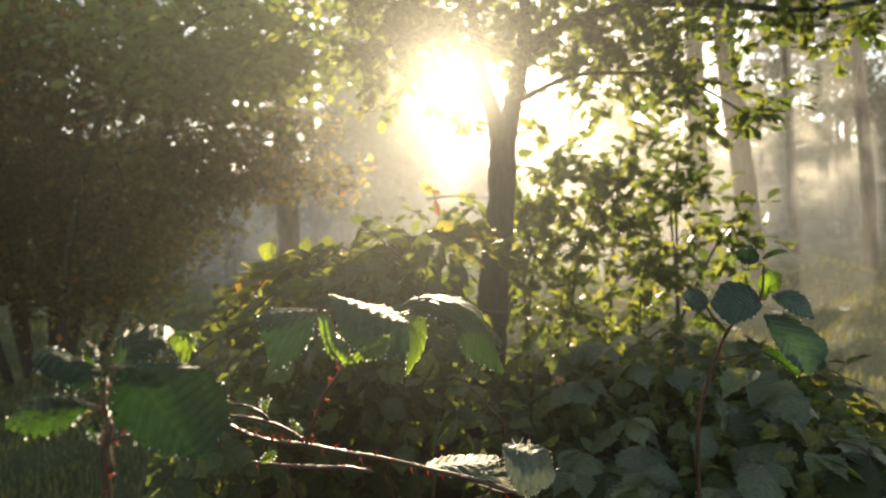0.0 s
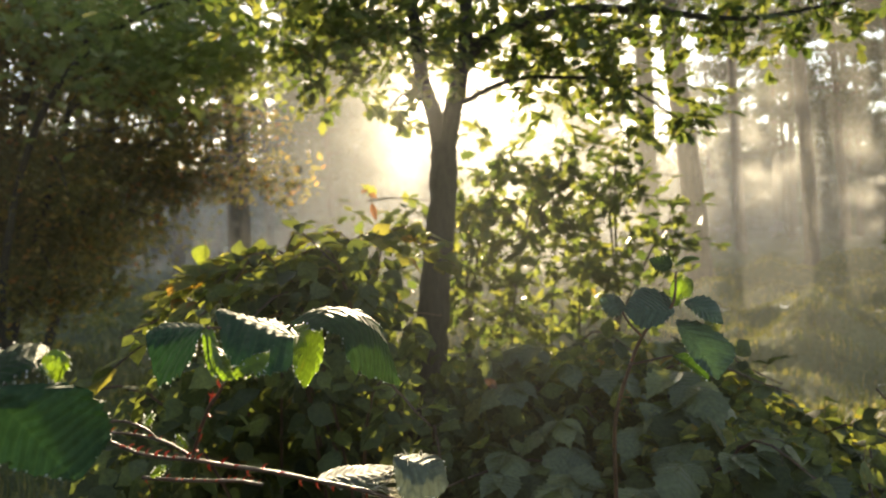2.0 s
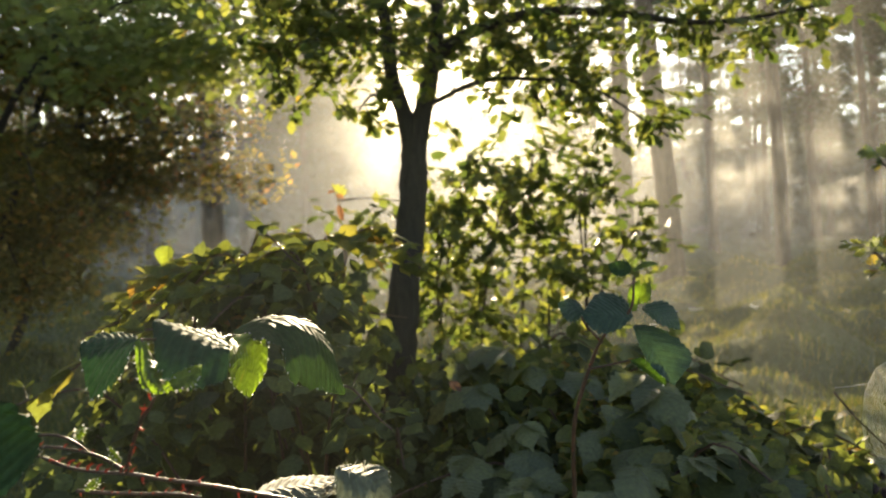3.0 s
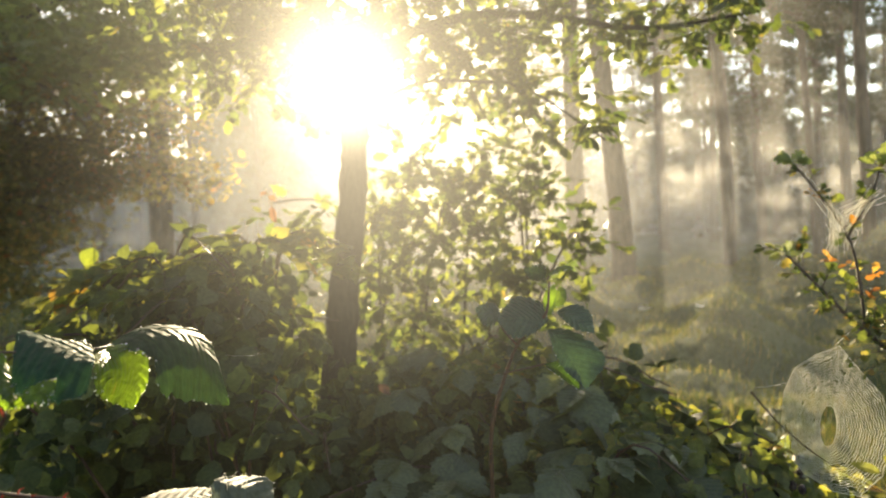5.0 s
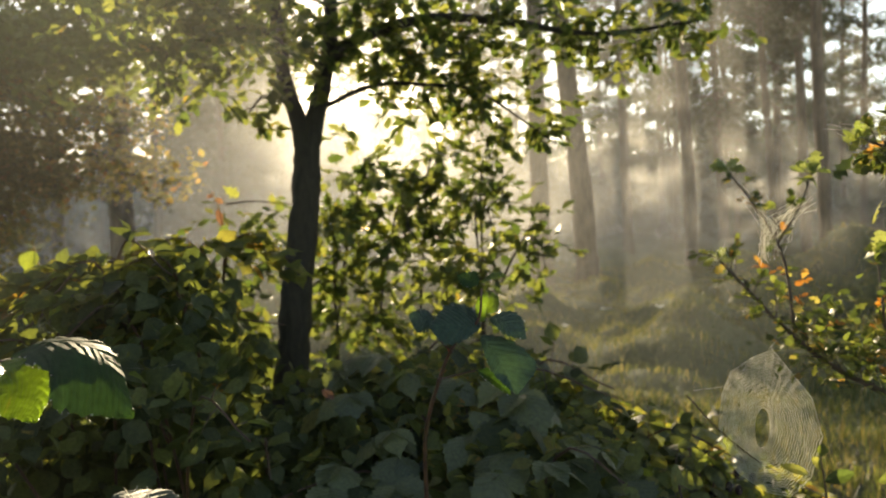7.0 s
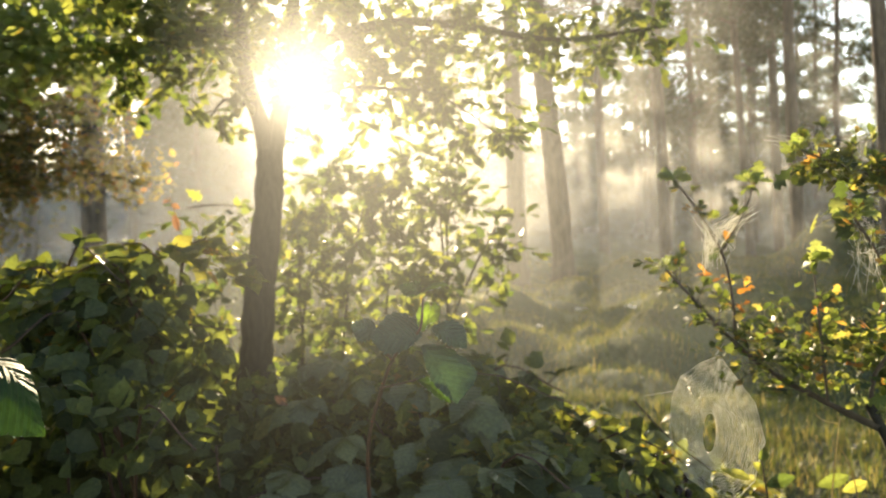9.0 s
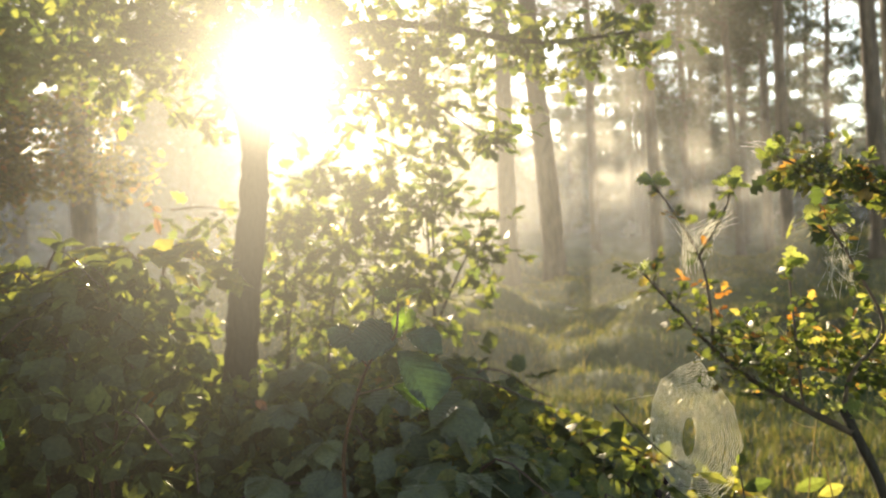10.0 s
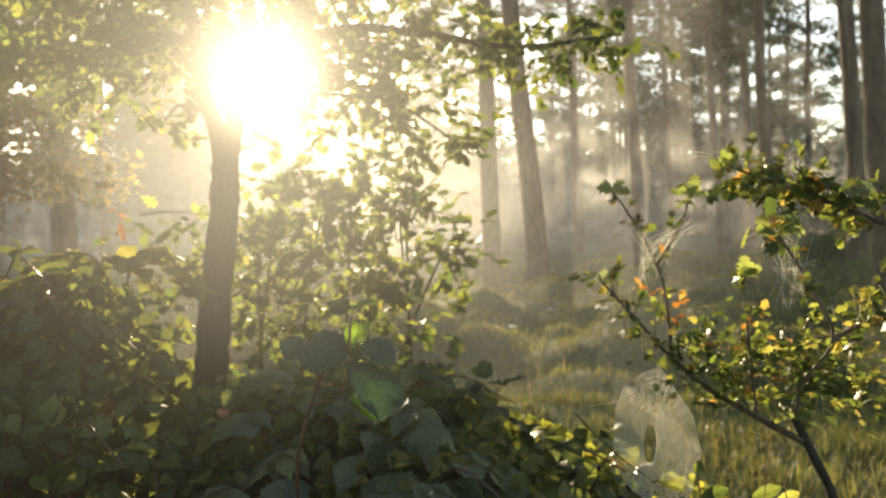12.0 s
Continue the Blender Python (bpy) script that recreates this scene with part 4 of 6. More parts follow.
def build_holm_oak():
    """Many thin stems and long level boughs, each carrying flat sprays of dull leaves."""
    ob = thing("holm_oak", "broad dusky tree with many stems and dull leaves", "tree")
    r = np.random.default_rng(21)
    stems = [[(-3.5, 5.6, -0.1), (-3.45, 5.6, 0.8), (-3.1, 5.5, 2.0), (-2.8, 5.5, 3.2)], [(-3.6, 5.5, -0.1), (-3.8, 5.5, 0.9), (-4.0, 5.4, 2.2), (-4.1, 5.5, 3.5)],
             [(-3.4, 5.5, -0.1), (-3.1, 5.4, 0.8), (-2.7, 5.2, 1.6), (-2.4, 5.2, 2.6)], [(-3.7, 5.4, -0.1), (-3.7, 5.2, 0.6), (-3.4, 5.0, 1.6), (-3.1, 4.9, 2.6)],
             [(-3.3, 5.7, -0.1), (-2.95, 5.8, 0.9), (-2.6, 5.8, 2.0), (-2.5, 5.8, 3.0)],
             [(-3.9, 5.9, -0.1), (-4.0, 6.0, 1.0), (-3.7, 6.1, 2.2), (-3.5, 6.1, 3.6)], [(-4.3, 5.7, -0.1), (-4.5, 5.8, 1.0), (-4.6, 5.8, 2.2), (-4.6, 5.8, 3.5)]]
    poses, turned = [], []
    for p, a in zip(stems, (0.055, 0.05, 0.045, 0.04, 0.04, 0.045, 0.045)):
        part("trunk", tube(p, a, 0.014, 9, 6, 0.04, 0.05), M_BARK, ob)
        c = curve_points(p, 10)
        for k in range(13):
            u = 0.3 + 0.7 * (k + r.random()) / 13
            b = Vector(c[min(len(c) - 1, int(u * (len(c) - 1)))])
            a = r.uniform(0, 2 * math.pi)
            ln = r.uniform(0.55, 1.25) * (1.15 - 0.45 * u)
            way = Vector((math.cos(a) + (0.35 if k % 2 else -0.1), 0.75 * math.sin(a) - 0.15, 0)).normalized()
            mid = b + way * ln * 0.55 + Vector((0, 0, ln * r.uniform(0.05, 0.25)))
            tip = b + way * ln + Vector((0, 0, ln * r.uniform(-0.3, 0.12)))
            part("bough", tube([b, mid, tip], 0.012, 0.003, 6, 5), M_BARK, ob)
            line = curve_points([b, mid, tip], 12)
            for q in range(int(840 * ln)):
                f = r.uniform(0.2, 1.0)
                at = Vector(line[int(f * (len(line) - 1))]) + Vector((r.normal(0, 0.17), r.normal(0, 0.17), r.normal(-0.03, 0.085)))
                m = scaled(leaf_pose(at, 0.5, 0.7), 0.95 * r.uniform(0.7, 1.25))
                (turned if r.random() < 0.06 and f > 0.6 else poses).append((int(r.integers(3)), m))
    # long level boughs reach out towards the clearing
    for k, tip in enumerate([(-1.3382, 5.3, 1.6133), (-1.0262, 5.15, 1.4111), (-1.4614, 5.2, 1.2861), (-1.2273, 5.5, 1.728), (-1.7097, 5.2, 1.5055), (-1.6984, 5.6, 1.8104), (-1.1116, 5.4, 1.2676), (-1.8633, 5.3, 1.268)]):
        tip = Vector(tip)
        b = Vector((-2.75 + 0.05 * k, 5.55, tip.z - 0.05 + 0.03 * k))
        mid = b.lerp(tip, 0.55) + Vector((0, 0, 0.1))
        part("bough", tube([b, mid, tip], 0.013, 0.003, 6, 5), M_BARK, ob)
        line = curve_points([b, mid, tip], 12)
        for q in range(430):
            f = r.uniform(0.15, 1.0) ** 0.8
            at = Vector(line[int(f * (len(line) - 1))]) + Vector((r.normal(0, 0.09), r.normal(0, 0.12), r.normal(-0.02, 0.05)))
            m = scaled(leaf_pose(at, 0.5, 0.7), 0.9 * r.uniform(0.7, 1.25))
            (turned if r.random() < 0.14 and f > 0.5 else poses).append((int(r.integers(3)), m))
    tagged(part("crown", spread(OAK_SMALL, poses), M_BROWN, ob), kind="stuff")
    tagged(part("turned_leaves", spread(OAK_SMALL, turned), M_ORANGE, ob, "leaves turned orange on the bough tips"), kind="stuff")


build_holm_oak()
build_dark_tree("beech_tree", "slender tree with fresh yellow-green leaves on low boughs", None,
    [([(-3.0, 4.9, -0.1), (-2.8, 4.7, 0.9), (-2.3, 4.4, 1.8), (-1.6, 4.2, 2.2), (-1.0, 4.1, 2.15)], 0.03, 0.006)],
    [((-1.95, 4.3, 2.1), (0.3, 0.3, 0.2), 500), ((-2.3, 4.5, 2.3), (0.35, 0.3, 0.2), 500), ((-1.286, 4.2, 1.905), (0.22, 0.2, 0.1), 420), ((-1.535, 4.2, 1.853), (0.18, 0.2, 0.12), 300), ((-1.622, 4.3, 2.105), (0.3, 0.3, 0.15), 560), ((-1.092, 4.2, 1.929), (0.08, 0.15, 0.08), 150), ((-1.138, 4.2, 2.127), (0.2, 0.2, 0.1), 300)], 1.3, M_PALE, OAK)

# ---------------------------------------------------------------- front bramble


def hero_leaf(parent, base, tip, face, width, name="leaf", material=None, label="", droop=0.15, curl=0.0, fold=0.15, twist=0.0, seed=0, teeth=0.045, point=1.0, crumple=0.0004, dew=0.5):
    way = Vector(tip) - Vector(base)
    ln = way.length
    rows, cols = 44, 12
    s = leaf_shape(ln, width, rows, cols, teeth=teeth, pleat=0.05, fold=fold, droop=droop, curl=curl, twist=twist, tip=point, peak=0.47, seed=seed)
    r = np.random.default_rng(seed)
    v = s[0].copy()
    v[:, 2] += droop * v[:, 1]
    for k in range(3):
        w = r.normal(0, 70, 2)
        v[:, 2] += 3 * crumple * np.sin(v[:, 0] * w[0] + v[:, 1] * w[1] + r.uniform(0, 6))
    v += r.normal(0, crumple * 0.4, v.shape)
    ob = part(name, (v, s[1]), material or M_HERO, parent, label)
    ob.matrix_basis = axes(base, way, face)
    if dew and ln > 0.02:
        drops = []
        for i in range(2, rows):
            for k in (0, cols):
                if r.random() < dew:
                    q = 0.00014 + 0.0006 * r.random() ** 2
                    o = v[i * (cols + 1) + k] + r.normal(0, 0.0005, 3)
                    drops.append((np.array([(q, 0, 0), (-q, 0, 0), (0, q, 0), (0, -q, 0), (0, 0, q), (0, 0, -q)]) + o, np.array([(0, 2, 4), (2, 1, 4), (1, 3, 4), (3, 0, 4), (2, 0, 5), (1, 2, 5), (3, 1, 5), (0, 3, 5)])))
        part("dew", joined(drops), M_DEW, ob, "tiny dew drops along the leaf rim")
    return ob


def draped_leaf(parent, rib, near, far, material, label="", bow=0.0012, seed=0, dew=0.55):
    """A leaf stretched between its midrib and its two rims, with pleats along the side veins, a toothed rim and dew on it."""
    rows, cols = 40, 7
    r = np.random.default_rng(seed)
    n = rows // 3
    a, b, c = (curve_points(p, n) for p in (near, rib, far))
    rows = len(b) - 1
    v = []
    for i in range(rows + 1):
        u = i / rows
        swell = math.sin(math.pi * min(1.0, max(0.0, u))) ** 0.5
        tooth = 1 + (0.035 if i % 2 else -0.03) * (0.5 + r.random()) * (0 < i < rows)
        for k in range(-cols, cols + 1):
            s = k / cols
            edge = a[i] if s < 0 else c[i]
            d = edge - b[i]
            f = abs(s) * (tooth if abs(k) == cols else 1.0)
            q = b[i] + d * f
            # blade bulges between the veins and sags towards the rim
            q = q + np.array([0, 0, 1.0]) * (bow * swell * 4 * f * (1 - f) + 0.0011 * swell * f * math.sin((u - 0.2 * f) * 2 * math.pi * 8))
            v.append(q)
    v = np.array(v) + r.normal(0, 0.00012, (len(v), 3))
    w = 2 * cols + 1
    t = []
    for i in range(rows):
        for k in range(w - 1):
            o = i * w + k
            t += [(o, o + 1, o + w + 1), (o, o + w + 1, o + w)]
    base = Vector(rib[0])
    m = axes(base, Vector(rib[-1]) - base, Vector(np.cross(np.array(far[1]) - np.array(near[1]), np.array(rib[2]) - np.array(rib[1]))))
    inv = np.array(m.inverted())
    v = v @ inv[:3, :3].T + inv[:3, 3]
    ob = part("leaf", (v, np.array(t)), material, parent, label)
    ob.matrix_basis = m
    drops = []
    for i in range(2, rows):
        for k in (0, w - 1):
            if r.random() < dew:
                q = 0.00015 + 0.0006 * r.random() ** 2
                o = v[i * w + k] + r.normal(0, 0.0004, 3)
                drops.append((np.array([(q, 0, 0), (-q, 0, 0), (0, q, 0), (0, -q, 0), (0, 0, q), (0, 0, -q)]) + o, np.array([(0, 2, 4), (2, 1, 4), (1, 3, 4), (3, 0, 4), (2, 0, 5), (1, 2, 5), (3, 1, 5), (0, 3, 5)])))
    part("dew", joined(drops), M_DEW, ob, "tiny dew drops along the leaf rim")
    return ob


def thorns(parent, pts, n, size, steps=6):
    c = curve_points(pts, steps)
    for k in range(n):
        i = int((k + 0.5) / n * (len(c) - 2)) + 1
        d = Vector(c[i] - c[i - 1]).normalized()
        a = rng.uniform(-1.2, 1.2)
        up = Vector((0.3 * math.sin(a), math.sin(a), math.cos(a) * (1 if rng.random() < 0.75 else -1)))
        up = (up - d * up.dot(d)).normalized()
        b = Vector(c[i])
        part("thorn", tube([b, b + up * size * 0.6, b + up * size + d * size * 0.45], size * 0.22, size * 0.03, 5, 3), M_THORN, parent)


def build_front():
    ob = thing("bramble_shoot", "thorny reddish bramble shoot with dew-edged leaves", "bramble")
    # the shoot rises from the ground below the view
    stem = [(-0.0968, 0.4, 0.8966), (-0.0986, 0.4, 0.8904), (-0.098, 0.399, 0.8833), (-0.095, 0.397, 0.8765), (-0.0968, 0.397, 0.8684), (-0.0962, 0.398, 0.8598), (-0.0991, 0.4, 0.8488)]
    cane = [(-0.096, 0.398, 0.8709), (-0.0909, 0.402, 0.8718), (-0.0912, 0.425, 0.8676), (-0.0844, 0.445, 0.865), (-0.0761, 0.46, 0.8615)]
    long_cane = [(-0.0768, 0.463, 0.8602), (-0.0681, 0.468, 0.8539), (-0.0582, 0.474, 0.8496), (-0.0474, 0.479, 0.8469), (-0.0327, 0.485, 0.8418), (-0.0148, 0.491, 0.8367), (0.0044, 0.505, 0.8272), (0.0273, 0.515, 0.8181), (0.0491, 0.52, 0.8085)]
    upper_twig = [(-0.0902, 0.458, 0.865), (-0.074, 0.463, 0.8643), (-0.0636, 0.47, 0.8603), (-0.0557, 0.475, 0.8554), (-0.0486, 0.479, 0.8488)]
    side_twig = [(-0.0913, 0.46, 0.8664), (-0.0808, 0.462, 0.8693), (-0.0715, 0.466, 0.8685), (-0.0647, 0.47, 0.8637), (-0.0612, 0.474, 0.8579)]
    low_twig = [(-0.0821, 0.502, 0.8324), (-0.0677, 0.503, 0.8305), (-0.0513, 0.504, 0.8292), (-0.0352, 0.506, 0.828), (-0.0241, 0.508, 0.8253)]
    pet = [(-0.0471, 0.479, 0.8477), (-0.0413, 0.472, 0.8591), (-0.0324, 0.462, 0.8739), (-0.022, 0.453, 0.887), (-0.0309, 0.47, 0.8985), (-0.0345, 0.472, 0.9085)]
    pet2 = [(-0.095, 0.397, 0.8802), (-0.1006, 0.4, 0.8826), (-0.1074, 0.404, 0.8835)]
    pet3 = [(-0.0345, 0.472, 0.9085), (-0.0266, 0.5, 0.904), (-0.0189, 0.53, 0.9003), (-0.016, 0.55, 0.8994)]
    pet4 = [(-0.0968, 0.4, 0.8961), (-0.0947, 0.4, 0.8975), (-0.0812, 0.386, 0.8994)]
    stem += [(-0.103, 0.42, 0.6), (-0.06, 0.52, 0.25), (-0.02, 0.62, -0.05)]
    for name, p, a, b in (("stem", stem, 0.0009, 0.0022), ("cane", cane, 0.0008, 0.0008), ("cane", long_cane, 0.0008, 0.0012), ("twig", upper_twig, 0.0006, 0.0009),
                          ("twig", side_twig, 0.0005, 0.0008), ("twig", low_twig, 0.001, 0.0009), ("petiole", pet, 0.001, 0.0006), ("petiole", pet2, 0.0008, 0.0006),
                          ("petiole", pet3, 0.0006, 0.0006), ("petiole", pet4, 0.0008, 0.0006)):
        part(name, tube(p, a, b, 8, 8, 0.02, 0.06), M_CANE, ob)
    for p, n, s in ((stem[:7], 12, 0.0032), (cane, 8, 0.003), (long_cane, 22, 0.0038), (upper_twig, 7, 0.0024), (low_twig, 13, 0.0028), (pet[:4], 12, 0.0036)):
        thorns(ob, p, n, s)
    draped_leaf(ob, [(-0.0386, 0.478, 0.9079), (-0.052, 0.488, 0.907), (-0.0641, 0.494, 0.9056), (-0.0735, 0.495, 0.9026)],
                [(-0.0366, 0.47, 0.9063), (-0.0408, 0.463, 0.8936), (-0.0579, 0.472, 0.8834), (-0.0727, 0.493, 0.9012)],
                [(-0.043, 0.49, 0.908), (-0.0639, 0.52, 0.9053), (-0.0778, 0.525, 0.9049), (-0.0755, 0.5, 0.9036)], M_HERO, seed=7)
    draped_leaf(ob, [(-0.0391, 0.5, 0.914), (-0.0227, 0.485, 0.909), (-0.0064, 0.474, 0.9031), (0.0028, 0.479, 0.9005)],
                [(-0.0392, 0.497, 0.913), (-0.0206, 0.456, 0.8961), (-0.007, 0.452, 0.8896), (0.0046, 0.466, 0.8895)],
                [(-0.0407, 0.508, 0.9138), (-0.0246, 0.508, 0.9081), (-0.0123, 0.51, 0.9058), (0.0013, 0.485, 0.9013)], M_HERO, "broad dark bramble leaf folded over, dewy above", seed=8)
    # lit underside of the folded leaf, added as two strips in the bright colour
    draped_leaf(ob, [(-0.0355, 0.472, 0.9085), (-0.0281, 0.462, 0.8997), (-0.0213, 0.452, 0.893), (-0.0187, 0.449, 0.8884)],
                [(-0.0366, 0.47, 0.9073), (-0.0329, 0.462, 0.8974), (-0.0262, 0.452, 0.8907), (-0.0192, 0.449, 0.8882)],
                [(-0.034, 0.475, 0.9091), (-0.0281, 0.47, 0.8984), (-0.0212, 0.462, 0.8933), (-0.0184, 0.45, 0.8887)], M_BRIGHT, "lit yellow-green leaf underside with small red spots", seed=9)
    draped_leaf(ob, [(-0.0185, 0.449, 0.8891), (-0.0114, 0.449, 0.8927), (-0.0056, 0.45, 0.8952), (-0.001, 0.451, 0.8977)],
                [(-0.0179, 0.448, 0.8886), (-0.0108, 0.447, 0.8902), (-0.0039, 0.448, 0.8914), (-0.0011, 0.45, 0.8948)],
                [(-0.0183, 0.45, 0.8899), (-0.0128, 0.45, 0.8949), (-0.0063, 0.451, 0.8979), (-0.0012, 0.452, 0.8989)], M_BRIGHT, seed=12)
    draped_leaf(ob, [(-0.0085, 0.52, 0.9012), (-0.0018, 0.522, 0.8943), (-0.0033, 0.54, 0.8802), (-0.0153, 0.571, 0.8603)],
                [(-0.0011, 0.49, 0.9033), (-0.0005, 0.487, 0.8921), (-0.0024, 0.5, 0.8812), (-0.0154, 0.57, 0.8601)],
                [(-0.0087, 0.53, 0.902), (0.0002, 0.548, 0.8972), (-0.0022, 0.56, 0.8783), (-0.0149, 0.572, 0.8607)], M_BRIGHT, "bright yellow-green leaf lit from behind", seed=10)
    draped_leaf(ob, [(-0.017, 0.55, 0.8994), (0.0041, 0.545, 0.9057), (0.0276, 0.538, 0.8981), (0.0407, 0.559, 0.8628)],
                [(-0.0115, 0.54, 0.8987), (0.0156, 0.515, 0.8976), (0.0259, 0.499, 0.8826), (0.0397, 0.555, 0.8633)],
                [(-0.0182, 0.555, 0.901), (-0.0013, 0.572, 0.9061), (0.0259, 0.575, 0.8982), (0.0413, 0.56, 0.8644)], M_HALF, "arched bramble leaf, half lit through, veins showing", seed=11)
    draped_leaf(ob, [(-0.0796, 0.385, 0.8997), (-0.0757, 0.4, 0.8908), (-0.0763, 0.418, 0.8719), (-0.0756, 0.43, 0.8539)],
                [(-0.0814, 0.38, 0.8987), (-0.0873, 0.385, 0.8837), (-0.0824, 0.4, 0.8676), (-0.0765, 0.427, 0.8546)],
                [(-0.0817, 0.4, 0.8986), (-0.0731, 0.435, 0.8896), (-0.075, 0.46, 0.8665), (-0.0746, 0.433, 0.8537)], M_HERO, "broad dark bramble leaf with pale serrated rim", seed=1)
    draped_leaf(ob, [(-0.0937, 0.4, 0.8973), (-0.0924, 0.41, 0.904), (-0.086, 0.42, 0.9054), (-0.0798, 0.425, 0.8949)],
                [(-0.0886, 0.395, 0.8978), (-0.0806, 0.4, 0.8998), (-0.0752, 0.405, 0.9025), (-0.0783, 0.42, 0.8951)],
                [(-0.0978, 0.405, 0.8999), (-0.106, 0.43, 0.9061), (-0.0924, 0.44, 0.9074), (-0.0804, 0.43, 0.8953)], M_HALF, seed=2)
    # lit part of the leaf above, added as a bright leaf of its own
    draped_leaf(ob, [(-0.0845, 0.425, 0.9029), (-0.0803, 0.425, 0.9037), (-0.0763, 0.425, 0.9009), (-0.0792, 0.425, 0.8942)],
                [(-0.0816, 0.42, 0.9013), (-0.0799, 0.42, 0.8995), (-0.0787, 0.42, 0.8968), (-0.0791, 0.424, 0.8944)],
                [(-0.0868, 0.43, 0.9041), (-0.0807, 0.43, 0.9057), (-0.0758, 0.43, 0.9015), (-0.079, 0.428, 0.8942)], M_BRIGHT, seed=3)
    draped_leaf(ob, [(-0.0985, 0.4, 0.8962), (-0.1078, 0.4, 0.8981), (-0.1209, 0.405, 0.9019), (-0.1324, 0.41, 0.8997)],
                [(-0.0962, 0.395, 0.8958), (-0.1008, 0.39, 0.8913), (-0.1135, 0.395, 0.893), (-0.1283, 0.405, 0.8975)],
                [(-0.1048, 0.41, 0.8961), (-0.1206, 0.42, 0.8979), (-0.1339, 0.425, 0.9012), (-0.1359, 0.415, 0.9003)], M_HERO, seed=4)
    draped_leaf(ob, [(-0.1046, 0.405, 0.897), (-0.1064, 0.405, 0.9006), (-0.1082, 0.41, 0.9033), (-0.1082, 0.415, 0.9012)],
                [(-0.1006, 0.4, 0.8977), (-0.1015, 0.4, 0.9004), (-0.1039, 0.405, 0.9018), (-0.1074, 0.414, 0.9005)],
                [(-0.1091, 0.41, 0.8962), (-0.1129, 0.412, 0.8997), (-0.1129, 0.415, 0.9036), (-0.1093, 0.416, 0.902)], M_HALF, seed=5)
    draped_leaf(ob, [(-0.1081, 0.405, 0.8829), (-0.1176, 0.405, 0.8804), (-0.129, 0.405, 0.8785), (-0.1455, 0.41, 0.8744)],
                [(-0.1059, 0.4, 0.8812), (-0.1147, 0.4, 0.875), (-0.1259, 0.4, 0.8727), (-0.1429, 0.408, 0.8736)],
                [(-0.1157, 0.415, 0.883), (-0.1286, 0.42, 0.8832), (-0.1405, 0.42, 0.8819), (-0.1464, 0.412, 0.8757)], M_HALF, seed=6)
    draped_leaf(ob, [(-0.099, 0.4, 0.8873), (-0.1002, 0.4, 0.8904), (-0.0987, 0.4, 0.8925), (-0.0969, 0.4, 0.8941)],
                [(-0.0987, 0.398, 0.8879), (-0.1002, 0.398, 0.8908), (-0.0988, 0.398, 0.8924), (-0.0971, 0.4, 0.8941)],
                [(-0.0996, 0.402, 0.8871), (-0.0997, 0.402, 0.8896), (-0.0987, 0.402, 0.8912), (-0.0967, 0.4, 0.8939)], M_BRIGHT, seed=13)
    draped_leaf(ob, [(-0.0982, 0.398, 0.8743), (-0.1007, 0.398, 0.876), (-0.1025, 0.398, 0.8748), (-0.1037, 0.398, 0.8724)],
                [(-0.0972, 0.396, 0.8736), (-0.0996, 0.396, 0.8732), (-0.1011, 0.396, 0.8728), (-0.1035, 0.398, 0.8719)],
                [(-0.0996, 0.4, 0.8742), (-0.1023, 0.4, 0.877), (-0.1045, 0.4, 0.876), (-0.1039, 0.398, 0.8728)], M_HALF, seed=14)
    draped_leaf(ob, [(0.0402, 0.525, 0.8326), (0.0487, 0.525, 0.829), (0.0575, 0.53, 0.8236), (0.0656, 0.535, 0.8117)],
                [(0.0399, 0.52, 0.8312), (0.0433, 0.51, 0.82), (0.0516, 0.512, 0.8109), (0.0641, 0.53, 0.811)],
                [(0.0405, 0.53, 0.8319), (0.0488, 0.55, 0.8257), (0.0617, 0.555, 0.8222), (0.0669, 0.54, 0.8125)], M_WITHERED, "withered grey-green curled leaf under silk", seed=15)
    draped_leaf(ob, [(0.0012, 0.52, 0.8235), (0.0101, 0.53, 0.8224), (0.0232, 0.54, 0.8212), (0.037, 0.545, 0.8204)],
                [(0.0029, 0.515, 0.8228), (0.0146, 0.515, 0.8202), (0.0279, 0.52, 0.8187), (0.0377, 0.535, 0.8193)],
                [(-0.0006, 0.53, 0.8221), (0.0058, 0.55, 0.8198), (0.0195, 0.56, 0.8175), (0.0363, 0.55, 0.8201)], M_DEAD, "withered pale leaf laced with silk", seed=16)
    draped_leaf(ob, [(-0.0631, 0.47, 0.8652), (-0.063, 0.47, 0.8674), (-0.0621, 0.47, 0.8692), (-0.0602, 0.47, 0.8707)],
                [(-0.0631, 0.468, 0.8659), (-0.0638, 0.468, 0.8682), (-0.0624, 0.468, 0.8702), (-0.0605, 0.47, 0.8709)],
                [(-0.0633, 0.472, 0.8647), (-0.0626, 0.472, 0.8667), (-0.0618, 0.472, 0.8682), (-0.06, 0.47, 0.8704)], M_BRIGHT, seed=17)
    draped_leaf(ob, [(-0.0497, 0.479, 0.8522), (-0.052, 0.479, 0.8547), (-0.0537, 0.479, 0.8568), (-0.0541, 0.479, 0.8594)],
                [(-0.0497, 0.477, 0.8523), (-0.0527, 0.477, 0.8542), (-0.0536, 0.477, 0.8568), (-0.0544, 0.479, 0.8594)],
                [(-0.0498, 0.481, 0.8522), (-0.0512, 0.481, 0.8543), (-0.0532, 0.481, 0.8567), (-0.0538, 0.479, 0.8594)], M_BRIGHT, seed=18)
